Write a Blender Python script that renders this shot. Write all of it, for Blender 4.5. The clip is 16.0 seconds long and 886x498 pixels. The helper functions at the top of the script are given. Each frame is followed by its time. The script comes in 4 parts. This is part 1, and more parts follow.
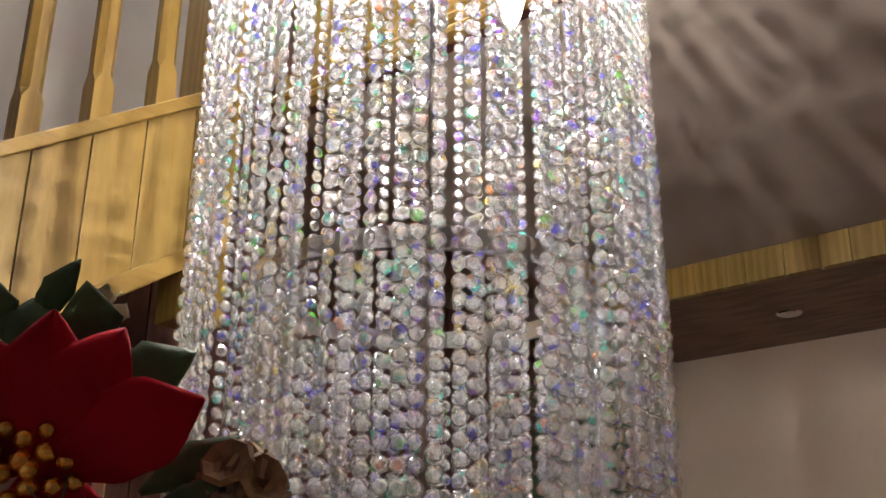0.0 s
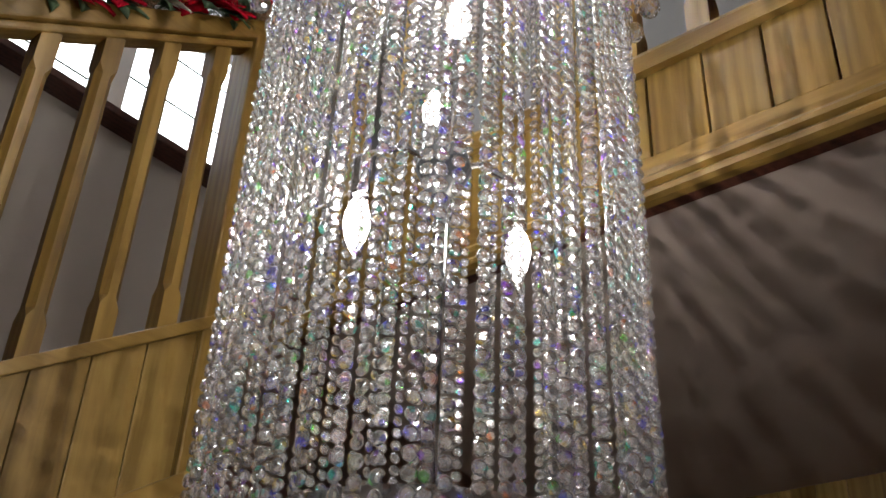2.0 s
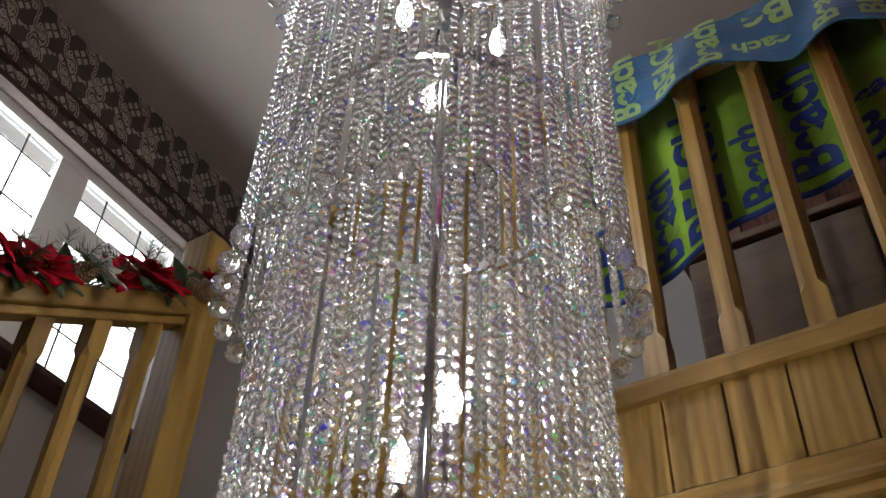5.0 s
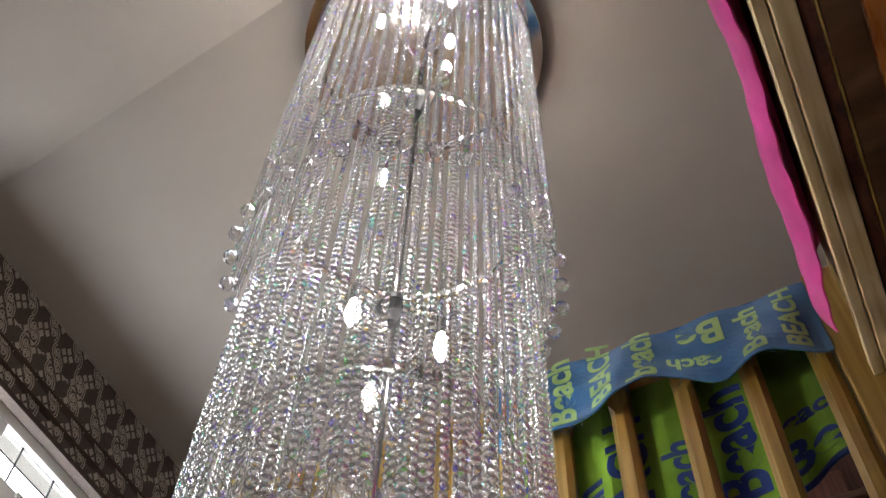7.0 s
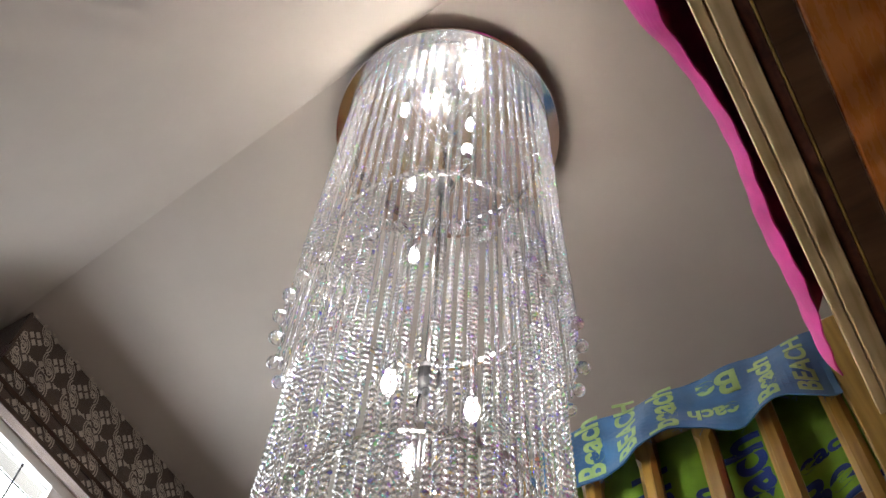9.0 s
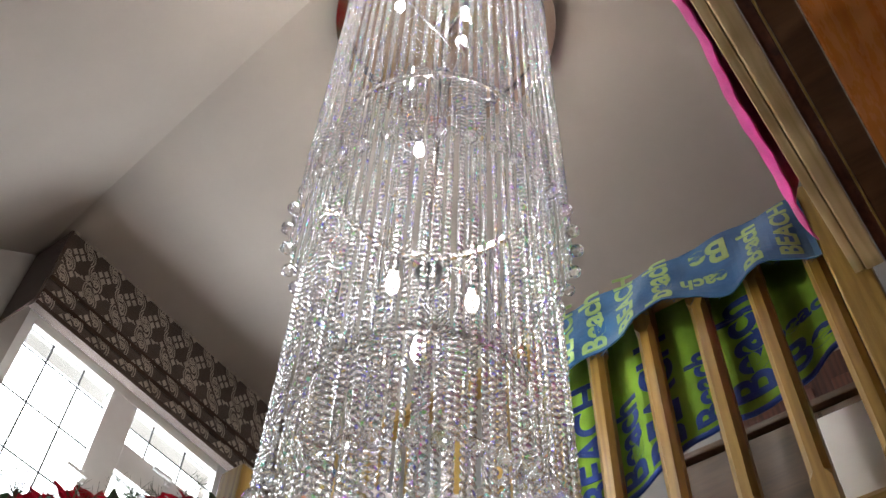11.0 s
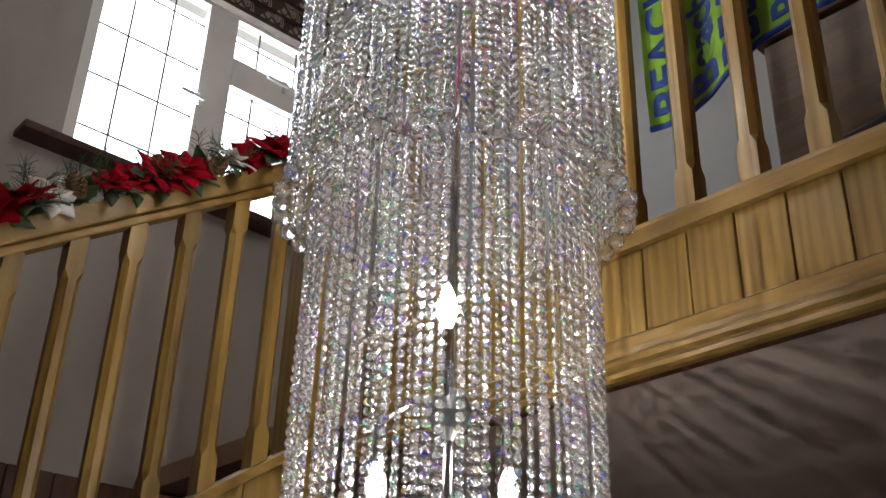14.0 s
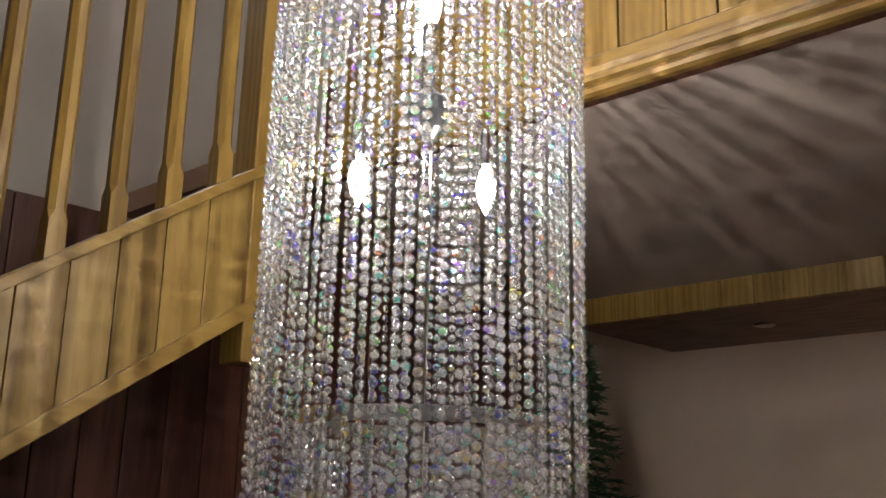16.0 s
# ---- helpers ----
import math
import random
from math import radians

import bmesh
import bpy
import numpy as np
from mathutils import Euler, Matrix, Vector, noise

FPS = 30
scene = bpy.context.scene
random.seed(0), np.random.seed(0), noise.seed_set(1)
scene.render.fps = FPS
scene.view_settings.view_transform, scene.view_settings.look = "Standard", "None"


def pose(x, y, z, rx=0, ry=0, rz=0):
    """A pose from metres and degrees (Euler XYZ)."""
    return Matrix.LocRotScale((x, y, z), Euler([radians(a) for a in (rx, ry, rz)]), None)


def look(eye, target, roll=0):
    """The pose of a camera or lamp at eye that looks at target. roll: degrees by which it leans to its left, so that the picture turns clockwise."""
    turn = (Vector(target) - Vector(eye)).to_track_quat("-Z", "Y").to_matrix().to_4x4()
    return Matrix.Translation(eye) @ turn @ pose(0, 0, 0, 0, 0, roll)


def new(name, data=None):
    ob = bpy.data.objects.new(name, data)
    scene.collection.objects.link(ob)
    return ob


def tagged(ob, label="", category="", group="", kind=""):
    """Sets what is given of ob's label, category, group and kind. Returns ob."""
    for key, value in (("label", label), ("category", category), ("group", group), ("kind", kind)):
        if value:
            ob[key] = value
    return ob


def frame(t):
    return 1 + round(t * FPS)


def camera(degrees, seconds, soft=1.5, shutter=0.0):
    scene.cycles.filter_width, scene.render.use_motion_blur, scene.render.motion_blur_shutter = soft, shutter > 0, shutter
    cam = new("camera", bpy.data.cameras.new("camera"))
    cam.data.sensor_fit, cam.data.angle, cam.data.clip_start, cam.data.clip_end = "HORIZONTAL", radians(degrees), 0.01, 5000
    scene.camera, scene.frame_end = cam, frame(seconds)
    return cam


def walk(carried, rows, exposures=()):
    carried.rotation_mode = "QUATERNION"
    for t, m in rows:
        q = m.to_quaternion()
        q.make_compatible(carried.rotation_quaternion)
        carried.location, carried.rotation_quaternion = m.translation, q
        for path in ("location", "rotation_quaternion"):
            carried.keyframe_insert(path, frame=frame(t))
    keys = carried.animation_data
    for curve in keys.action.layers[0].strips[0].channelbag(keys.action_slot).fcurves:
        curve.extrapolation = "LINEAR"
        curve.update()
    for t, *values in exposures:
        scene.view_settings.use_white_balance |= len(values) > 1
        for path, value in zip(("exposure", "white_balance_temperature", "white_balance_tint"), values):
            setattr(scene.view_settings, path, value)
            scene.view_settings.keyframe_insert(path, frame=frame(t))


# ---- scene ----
cam = camera(46.94, 16.0)
ROWS = [
    (0, 0.8051, -0.8877, 1.5000, 41.091, 19.965, -0.433),
    (0.5, 0.8075, -0.8959, 1.4991, 40.150, 22.509, -1.043),
    (1, 0.8098, -0.9012, 1.5162, 40.435, 25.463, -1.625),
    (1.5, 0.8125, -0.9127, 1.5313, 40.370, 28.736, -1.971),
    (2, 0.8054, -0.9220, 1.5355, 39.438, 32.079, -2.355),
    (2.5, 0.8017, -0.9305, 1.5499, 38.078, 35.077, -2.188),
    (3, 0.8040, -0.9423, 1.5601, 37.155, 37.996, -2.146),
    (5.5, 0.7134, -1.1078, 1.7813, 29.7723, 47.2407, -1.6815),
    (6, 0.7102, -1.1156, 1.7756, 28.2983, 51.8397, -1.5185),
    (6.5, 0.7179, -1.1360, 1.7815, 27.4983, 55.6577, -1.1925),
    (7, 0.7622, -1.1839, 1.8258, 25.7467, 57.9306, -1.6075),
    (7.5, 0.7681, -1.1966, 1.8387, 25.1680, 59.8170, -2.5830),
    (8, 0.7796, -1.1968, 1.8326, 27.2810, 62.0740, -1.7180),
    (10.5, 1.0297, -1.3563, 1.3573, 32.939, 59.840, -3.280),
    (11, 1.0673, -1.3132, 1.5768, 35.790, 53.954, -1.624),
    (11.5, 1.0749, -1.2747, 1.7939, 37.524, 46.989, -1.592),
    (12, 0.9677, -1.2462, 1.8948, 34.645, 41.400, -1.076),
    (12.5, 0.9975, -1.2121, 1.8728, 37.510, 38.204, -0.791),
    (13, 1.1597, -1.1734, 1.8866, 45.571, 34.836, -1.150),
    (13.5, 1.2825, -1.1789, 1.8818, 47.750, 31.009, -1.606),
    (14, 1.3321, -1.2115, 1.8596, 47.541, 27.124, -1.557),
    (14.5, 1.3590, -1.2400, 1.8103, 46.589, 24.465, -1.339),
    (15, 1.3475, -1.2538, 1.7864, 45.588, 20.622, -1.201),
    (15.5, 1.3097, -1.2554, 1.7591, 44.755, 17.426, -1.327),
    (16, 1.2545, -1.2530, 1.7236, 43.569, 14.554, -1.416),
]
walk(cam, [(t, pose(x, y, z, 90 + pitch, roll, yaw)) for t, x, y, z, yaw, pitch, roll in ROWS], [(0.0, 1.8), (0.5, 1.7), (1.0, 1.2), (1.5, 0.75), (2.5, -0.15), (3.0, -0.2), (6.0, 0.0), (7.0, 0.3), (8.0, 0.5), (10.5, 0.58), (11.0, 0.6), (12.0, 0.4), (13.0, 0.3), (14.5, 0.12), (15.0, 0.3), (15.5, 0.6), (16.0, 1.0)])

# ---- light ----
world = bpy.data.worlds.new("world")
scene.world = world
world.use_nodes = True
wn = world.node_tree
sky = wn.nodes.new("ShaderNodeTexSky")
sky.sky_type = "NISHITA"
sky.sun_disc = False
sky.sun_elevation, sky.sun_rotation = radians(35), radians(200)
sky.air_density, sky.dust_density = 1.0, 4.0
wn.links.new(sky.outputs[0], wn.nodes["Background"].inputs[0])
wn.nodes["Background"].inputs[1].default_value = 0.15
sun = new("sun", bpy.data.lights.new("sun", "SUN"))
sun.data.energy, sun.data.angle, sun.data.color = 1.0, radians(15), (1.0, 0.95, 0.88)
sun.matrix_world = look((6, 6, 12), (0, 0, 0))
BULB = 260.0
BULB_WATTS = 7.5


def daylight(y0, y1, z0, z1, watts):
    """Sky light entering by one window opening."""
    lamp = new("window_daylight", bpy.data.lights.new("window_daylight", "AREA"))
    lamp.data.shape, lamp.data.size, lamp.data.size_y = "RECTANGLE", z1 - z0, y1 - y0
    lamp.data.energy, lamp.data.color = watts, (0.86, 0.93, 1.0)
    lamp.matrix_world = pose(-2.36, (y0 + y1) / 2, (z0 + z1) / 2, 0, -90, 0)


daylight(0.0, 1.22, 4.1, 5.1, 38)


# ---- materials ----
def shader(name, rough=0.5, metal=0.0):
    m = bpy.data.materials.new(name)
    m.use_nodes = True
    b = m.node_tree.nodes["Principled BSDF"]
    b.inputs["Roughness"].default_value, b.inputs["Metallic"].default_value = rough, metal
    return m, m.node_tree, b


def node(tree, kind, **values):
    n = tree.nodes.new(kind)
    for k, v in values.items():
        n.inputs[k].default_value = v
    return n


def ramp(tree, fac, stops):
    r = tree.nodes.new("ShaderNodeValToRGB")
    el = r.color_ramp.elements
    while len(el) < len(stops):
        el.new(0.5)
    for e, (p, c) in zip(el, stops):
        e.position, e.color = p, (*c, 1)
    tree.links.new(fac, r.inputs[0])
    return r


def bump(tree, b, height, strength=0.2, distance=0.002):
    n = node(tree, "ShaderNodeBump", Strength=strength, Distance=distance)
    tree.links.new(height, n.inputs["Height"])
    tree.links.new(n.outputs[0], b.inputs["Normal"])


def coords(tree, scale=(1, 1, 1), shift=True):
    """Object coordinates, shifted by the object's random number so that no two pieces match."""
    tc = tree.nodes.new("ShaderNodeTexCoord")
    mp = node(tree, "ShaderNodeMapping", Scale=scale)
    tree.links.new(tc.outputs["Object"], mp.inputs[0])
    if shift:
        info = tree.nodes.new("ShaderNodeObjectInfo")
        mul = tree.nodes.new("ShaderNodeMath")
        mul.operation = "MULTIPLY"
        mul.inputs[1].default_value = 37.0
        tree.links.new(info.outputs["Random"], mul.inputs[0])
        tree.links.new(mul.outputs[0], mp.inputs["Location"])
    return mp.outputs[0]


def wood(name, dark, mid, light, grain=(14, 14, 1.2), rough=0.42, vary=0.25):
    m, t, b = shader(name, rough)
    p = coords(t, grain)
    n1 = node(t, "ShaderNodeTexNoise", Scale=2.2, Detail=6.0, Roughness=0.62, Distortion=1.3)
    n2 = node(t, "ShaderNodeTexNoise", Scale=11.0, Detail=4.0, Roughness=0.7)
    w = node(t, "ShaderNodeTexWave", Scale=0.9, Distortion=7.0, Detail=3.0)
    w.inputs["Detail Scale"].default_value = 1.4
    for n in (n1, n2, w):
        t.links.new(p, n.inputs["Vector"])
    mix = node(t, "ShaderNodeMath", **{})
    mix.operation = "MULTIPLY_ADD"
    mix.inputs[1].default_value = 0.35
    t.links.new(w.outputs["Fac"], mix.inputs[0])
    t.links.new(n1.outputs["Fac"], mix.inputs[2])
    r = ramp(t, mix.outputs[0], [(0.3, dark), (0.58, mid), (0.9, light)])
    info = t.nodes.new("ShaderNodeObjectInfo")
    hsv = t.nodes.new("ShaderNodeHueSaturation")
    rng = node(t, "ShaderNodeMapRange")
    rng.inputs["To Min"].default_value, rng.inputs["To Max"].default_value = 1 - vary, 1 + vary
    t.links.new(info.outputs["Random"], rng.inputs["Value"])
    t.links.new(rng.outputs[0], hsv.inputs["Value"])
    t.links.new(r.outputs[0], hsv.inputs["Color"])
    t.links.new(hsv.outputs[0], b.inputs["Base Color"])
    rr = ramp(t, n2.outputs["Fac"], [(0.3, (rough - 0.1,) * 3), (0.7, (rough + 0.15,) * 3)])
    t.links.new(rr.outputs[0], b.inputs["Roughness"])
    bump(t, b, n2.outputs["Fac"], 0.25, 0.0015)
    return m


def plaster(name, colour, rough=0.85, scale=60.0, depth=0.25):
    m, t, b = shader(name, rough)
    p = coords(t, shift=False)
    n1 = node(t, "ShaderNodeTexNoise", Scale=1.3, Detail=5.0, Roughness=0.6)
    n2 = node(t, "ShaderNodeTexNoise", Scale=scale, Detail=5.0, Roughness=0.65)
    for n in (n1, n2):
        t.links.new(p, n.inputs["Vector"])
    r = ramp(t, n1.outputs["Fac"], [(0.25, tuple(c * 0.9 for c in colour)), (0.75, tuple(min(1, c * 1.06) for c in colour))])
    t.links.new(r.outputs[0], b.inputs["Base Color"])
    bump(t, b, n2.outputs["Fac"], depth, 0.002)
    return m


def plain(name, colour, rough=0.5, metal=0.0, scale=30.0, vary=0.15, depth=0.1):
    m, t, b = shader(name, rough, metal)
    p = coords(t)
    n = node(t, "ShaderNodeTexNoise", Scale=scale, Detail=5.0, Roughness=0.6)
    t.links.new(p, n.inputs["Vector"])
    r = ramp(t, n.outputs["Fac"], [(0.25, tuple(c * (1 - vary) for c in colour)), (0.75, tuple(min(1, c * (1 + vary)) for c in colour))])
    t.links.new(r.outputs[0], b.inputs["Base Color"])
    bump(t, b, n.outputs["Fac"], depth, 0.001)
    return m


def cloth(name, colour, weave=900.0, sheen=0.3):
    m, t, b = shader(name, 0.95)
    p = coords(t)
    n1 = node(t, "ShaderNodeTexNoise", Scale=14.0, Detail=4.0)
    n2 = node(t, "ShaderNodeTexNoise", Scale=weave, Detail=2.0)
    for n in (n1, n2):
        t.links.new(p, n.inputs["Vector"])
    r = ramp(t, n1.outputs["Fac"], [(0.25, tuple(c * 0.75 for c in colour)), (0.75, tuple(min(1, c * 1.2) for c in colour))])
    t.links.new(r.outputs[0], b.inputs["Base Color"])
    b.inputs["Sheen Weight"].default_value = sheen
    b.inputs["Specular IOR Level"].default_value = 0.06
    bump(t, b, n2.outputs["Fac"], 0.5, 0.001)
    return m


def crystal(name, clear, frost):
    """Cut lead crystal: sharp facets, a share of light that goes straight through, and dispersion flashes painted into
    the colour of random cells.
    """
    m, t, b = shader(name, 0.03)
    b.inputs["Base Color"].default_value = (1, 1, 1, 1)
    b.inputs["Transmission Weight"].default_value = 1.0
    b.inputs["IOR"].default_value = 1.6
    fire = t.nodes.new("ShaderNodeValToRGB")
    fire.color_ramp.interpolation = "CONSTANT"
    # rainbow flashes painted as fixed hues, mostly white with a few saturated cells
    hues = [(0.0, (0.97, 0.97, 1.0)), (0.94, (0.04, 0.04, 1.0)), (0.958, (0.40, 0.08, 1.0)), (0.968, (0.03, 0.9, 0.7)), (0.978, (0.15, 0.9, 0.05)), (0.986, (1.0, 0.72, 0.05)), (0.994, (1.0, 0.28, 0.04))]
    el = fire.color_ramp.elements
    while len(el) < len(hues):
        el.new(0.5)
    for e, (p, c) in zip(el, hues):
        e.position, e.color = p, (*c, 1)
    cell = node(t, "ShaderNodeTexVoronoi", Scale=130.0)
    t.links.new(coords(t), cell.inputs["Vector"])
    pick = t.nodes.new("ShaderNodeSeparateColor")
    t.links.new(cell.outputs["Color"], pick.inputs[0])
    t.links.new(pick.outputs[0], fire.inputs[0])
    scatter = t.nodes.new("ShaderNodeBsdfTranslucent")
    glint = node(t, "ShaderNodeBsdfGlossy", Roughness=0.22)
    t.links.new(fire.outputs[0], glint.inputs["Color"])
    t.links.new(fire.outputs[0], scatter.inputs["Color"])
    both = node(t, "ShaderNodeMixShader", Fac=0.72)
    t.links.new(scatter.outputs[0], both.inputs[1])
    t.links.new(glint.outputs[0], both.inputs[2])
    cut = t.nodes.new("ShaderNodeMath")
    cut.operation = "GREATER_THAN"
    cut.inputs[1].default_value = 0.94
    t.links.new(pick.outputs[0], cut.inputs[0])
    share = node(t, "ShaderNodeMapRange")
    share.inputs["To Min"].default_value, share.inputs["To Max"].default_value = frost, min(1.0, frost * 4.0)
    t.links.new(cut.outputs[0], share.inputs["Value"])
    flash_mix = t.nodes.new("ShaderNodeMixShader")
    t.links.new(share.outputs[0], flash_mix.inputs[0])
    t.links.new(b.outputs[0], flash_mix.inputs[1])
    t.links.new(both.outputs[0], flash_mix.inputs[2])
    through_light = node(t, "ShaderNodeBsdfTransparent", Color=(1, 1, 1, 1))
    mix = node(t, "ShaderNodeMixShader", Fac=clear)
    t.links.new(flash_mix.outputs[0], mix.inputs[1])
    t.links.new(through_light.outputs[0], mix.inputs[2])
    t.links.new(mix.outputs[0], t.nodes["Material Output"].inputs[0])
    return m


def clear_bulb(name, strength):
    """Thin clear envelope, lit through by its filament."""
    m = bpy.data.materials.new(name)
    m.use_nodes = True
    t = m.node_tree
    t.nodes.clear()
    a = t.nodes.new("ShaderNodeBsdfTransparent")
    e = node(t, "ShaderNodeEmission", Color=(1.0, 0.98, 0.95, 1), Strength=strength)
    add = t.nodes.new("ShaderNodeAddShader")
    o = t.nodes.new("ShaderNodeOutputMaterial")
    t.links.new(a.outputs[0], add.inputs[0])
    t.links.new(e.outputs[0], add.inputs[1])
    t.links.new(add.outputs[0], o.inputs[0])
    return m


def glow(name, colour, strength):
    m = bpy.data.materials.new(name)
    m.use_nodes = True
    t = m.node_tree
    t.nodes.clear()
    e = node(t, "ShaderNodeEmission", Color=(*colour, 1), Strength=strength)
    o = t.nodes.new("ShaderNodeOutputMaterial")
    t.links.new(e.outputs[0], o.inputs[0])
    return m


OAK = wood("oak", (0.165, 0.090, 0.016), (0.235, 0.138, 0.027), (0.30, 0.185, 0.043), vary=0.10)
OAK_LIGHT = wood("oak_sapwood", (0.21, 0.125, 0.026), (0.28, 0.172, 0.040), (0.35, 0.225, 0.061), vary=0.10)
OAK_RAIL = wood("oak_rail", (0.165, 0.090, 0.017), (0.235, 0.138, 0.029), (0.29, 0.178, 0.043), grain=(14, 1.2, 14), vary=0.08)
OAK_BEAM = wood("oak_beam", (0.165, 0.090, 0.017), (0.24, 0.140, 0.030), (0.30, 0.182, 0.045), grain=(1.2, 14, 14), vary=0.08)
MAHOGANY = wood("mahogany", (0.035, 0.010, 0.007), (0.068, 0.020, 0.012), (0.10, 0.032, 0.018), rough=0.55)
SAPELE = wood("sapele", (0.48, 0.145, 0.034), (0.64, 0.215, 0.05), (0.70, 0.265, 0.07), grain=(6, 1.0, 6), rough=0.25)
WALNUT = wood("walnut", (0.10, 0.054, 0.034), (0.16, 0.088, 0.055), (0.22, 0.125, 0.08), grain=(1.2, 14, 14), rough=0.55)
CEILING = plaster("ceiling_plaster", (0.385, 0.335, 0.295))
# ceiling plaster lightened and warmed: light under the landing put into the colour
CEILING_LIT = plaster("lit_ceiling_plaster", (0.44, 0.365, 0.32))
WALL = plaster("wall_paint", (0.41, 0.385, 0.36), scale=90.0)
WALL_WARM = plaster("warm_wall_paint", (0.78, 0.63, 0.51), scale=90.0)
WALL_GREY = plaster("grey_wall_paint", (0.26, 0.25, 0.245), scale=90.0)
# lightened and warmed so the unseen hall floor bounces glow onto the ceiling
CARPET = plain("carpet", (0.40, 0.26, 0.19), 0.95, scale=300.0, depth=0.6)
UPVC = plain("white_upvc", (0.78, 0.78, 0.76), 0.35, scale=12.0, vary=0.04, depth=0.02)
LEAD = plain("lead_came", (0.07, 0.07, 0.07), 0.5, 0.6)
CHROME = plain("chrome", (0.80, 0.80, 0.82), 0.10, 1.0, vary=0.05, depth=0.01)
BLACK = plain("black_metal", (0.02, 0.02, 0.022), 0.4, 0.3)
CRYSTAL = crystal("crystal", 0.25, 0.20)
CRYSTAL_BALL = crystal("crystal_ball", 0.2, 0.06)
ENVELOPE = clear_bulb("bulb_envelope", 6.0)
BULB_GLASS = glow("bulb_light", (1.0, 0.97, 0.92), BULB)
SKY_CARD = glow("overcast_sky", (0.93, 0.97, 1.0), 6.0)
RED = cloth("red_velvet", (0.29, 0.004, 0.014), sheen=0.0)
GOLD = plain("gold_bead", (0.70, 0.34, 0.08), 0.22, 0.9)
LEAF = plain("leaf_green", (0.035, 0.075, 0.028), 0.6, scale=40.0, vary=0.4)
NEEDLE = plain("pine_needle", (0.03, 0.06, 0.025), 0.6, scale=40.0, vary=0.4)
CONE = plain("pine_cone", (0.22, 0.13, 0.07), 0.8, scale=60.0, vary=0.4)
CREAM = cloth("cream_petal", (0.55, 0.45, 0.30))
WHITE_PETAL = cloth("white_petal", (0.75, 0.74, 0.72))
BLUE = cloth("blue_terry", (0.020, 0.092, 0.215))
# lime set darker, with the shade on the inner fall put into it
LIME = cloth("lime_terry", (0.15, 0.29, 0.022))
LETTER = cloth("lime_letter", (0.24, 0.37, 0.13))
NAVY = cloth("navy_letter", (0.015, 0.04, 0.20))
PINK = cloth("pink_terry", (0.62, 0.04, 0.30))
BLIND = cloth("blind_taupe", (0.34, 0.285, 0.235))
OAK_PALE = wood("pale_oak", (0.48, 0.35, 0.17), (0.62, 0.47, 0.26), (0.70, 0.56, 0.34), grain=(14, 1.2, 14), vary=0.06)
TEAK = wood("brown_teak", (0.06, 0.028, 0.014), (0.10, 0.048, 0.022), (0.14, 0.07, 0.033), grain=(1.2, 14, 14), rough=0.4)
BLIND_DARK = cloth("blind_brown", (0.05, 0.030, 0.021))
WRAP = plain("plastic_wrap", (0.30, 0.28, 0.26), 0.12, scale=25.0, vary=0.3, depth=1.0)
GLASS = bpy.data.materials.new("window_glass")
GLASS.use_nodes = True
GLASS.node_tree.nodes["Principled BSDF"].inputs["Transmission Weight"].default_value = 1.0
GLASS.node_tree.nodes["Principled BSDF"].inputs["Roughness"].default_value = 0.0
GLASS.node_tree.nodes["Principled BSDF"].inputs["IOR"].default_value = 1.05


# ---- mesh helpers ----
def mesh_of(bm, material, smooth=False):
    me = bpy.data.meshes.new("mesh")
    bmesh.ops.recalc_face_normals(bm, faces=bm.faces)
    if smooth:
        for f in bm.faces:
            f.smooth = True
    bm.to_mesh(me)
    bm.free()
    me.materials.append(material)
    return me


def part(name, bm, material, parent=None, label="", smooth=False, m=None):
    ob = new(name, mesh_of(bm, material, smooth) if isinstance(bm, bmesh.types.BMesh) else bm)
    if m is not None:
        ob.matrix_basis = m
    ob.parent = parent
    return tagged(ob, label)


def thing(name, label, category, x=0, y=0, z=0, group="", kind=""):
    e = new(name)
    e.location = (x, y, z)
    e.empty_display_size = 0.05
    return tagged(e, label, category, group, kind)


def add_box(bm, x0, x1, y0, y1, z0, z1, bevel=0.0):
    g = bmesh.ops.create_cube(bm, size=1, matrix=Matrix.Translation(((x0 + x1) / 2, (y0 + y1) / 2, (z0 + z1) / 2)) @ Matrix.Diagonal((x1 - x0, y1 - y0, z1 - z0, 1)))
    if bevel:
        edges = list({e for v in g["verts"] for e in v.link_edges})
        bmesh.ops.bevel(bm, geom=edges, offset=bevel, segments=2, affect="EDGES", profile=0.6)
    return bm


def box(x0, x1, y0, y1, z0, z1, bevel=0.0):
    return add_box(bmesh.new(), x0, x1, y0, y1, z0, z1, bevel)


def prism(points, axis, a, b, bevel=0.0):
    """A solid of the outline points, pushed from a to b along the axis."""
    bm = bmesh.new()
    put = {"x": lambda p, s: (s, p[0], p[1]), "y": lambda p, s: (p[0], s, p[1]), "z": lambda p, s: (p[0], p[1], s)}[axis]
    lo = [bm.verts.new(put(p, a)) for p in points]
    hi = [bm.verts.new(put(p, b)) for p in points]
    n = len(points)
    bm.faces.new(lo), bm.faces.new(hi[::-1])
    for i in range(n):
        bm.faces.new((lo[i], lo[(i + 1) % n], hi[(i + 1) % n], hi[i]))
    if bevel:
        bmesh.ops.bevel(bm, geom=bm.edges[:], offset=bevel, segments=2, affect="EDGES", profile=0.6)
    return bm


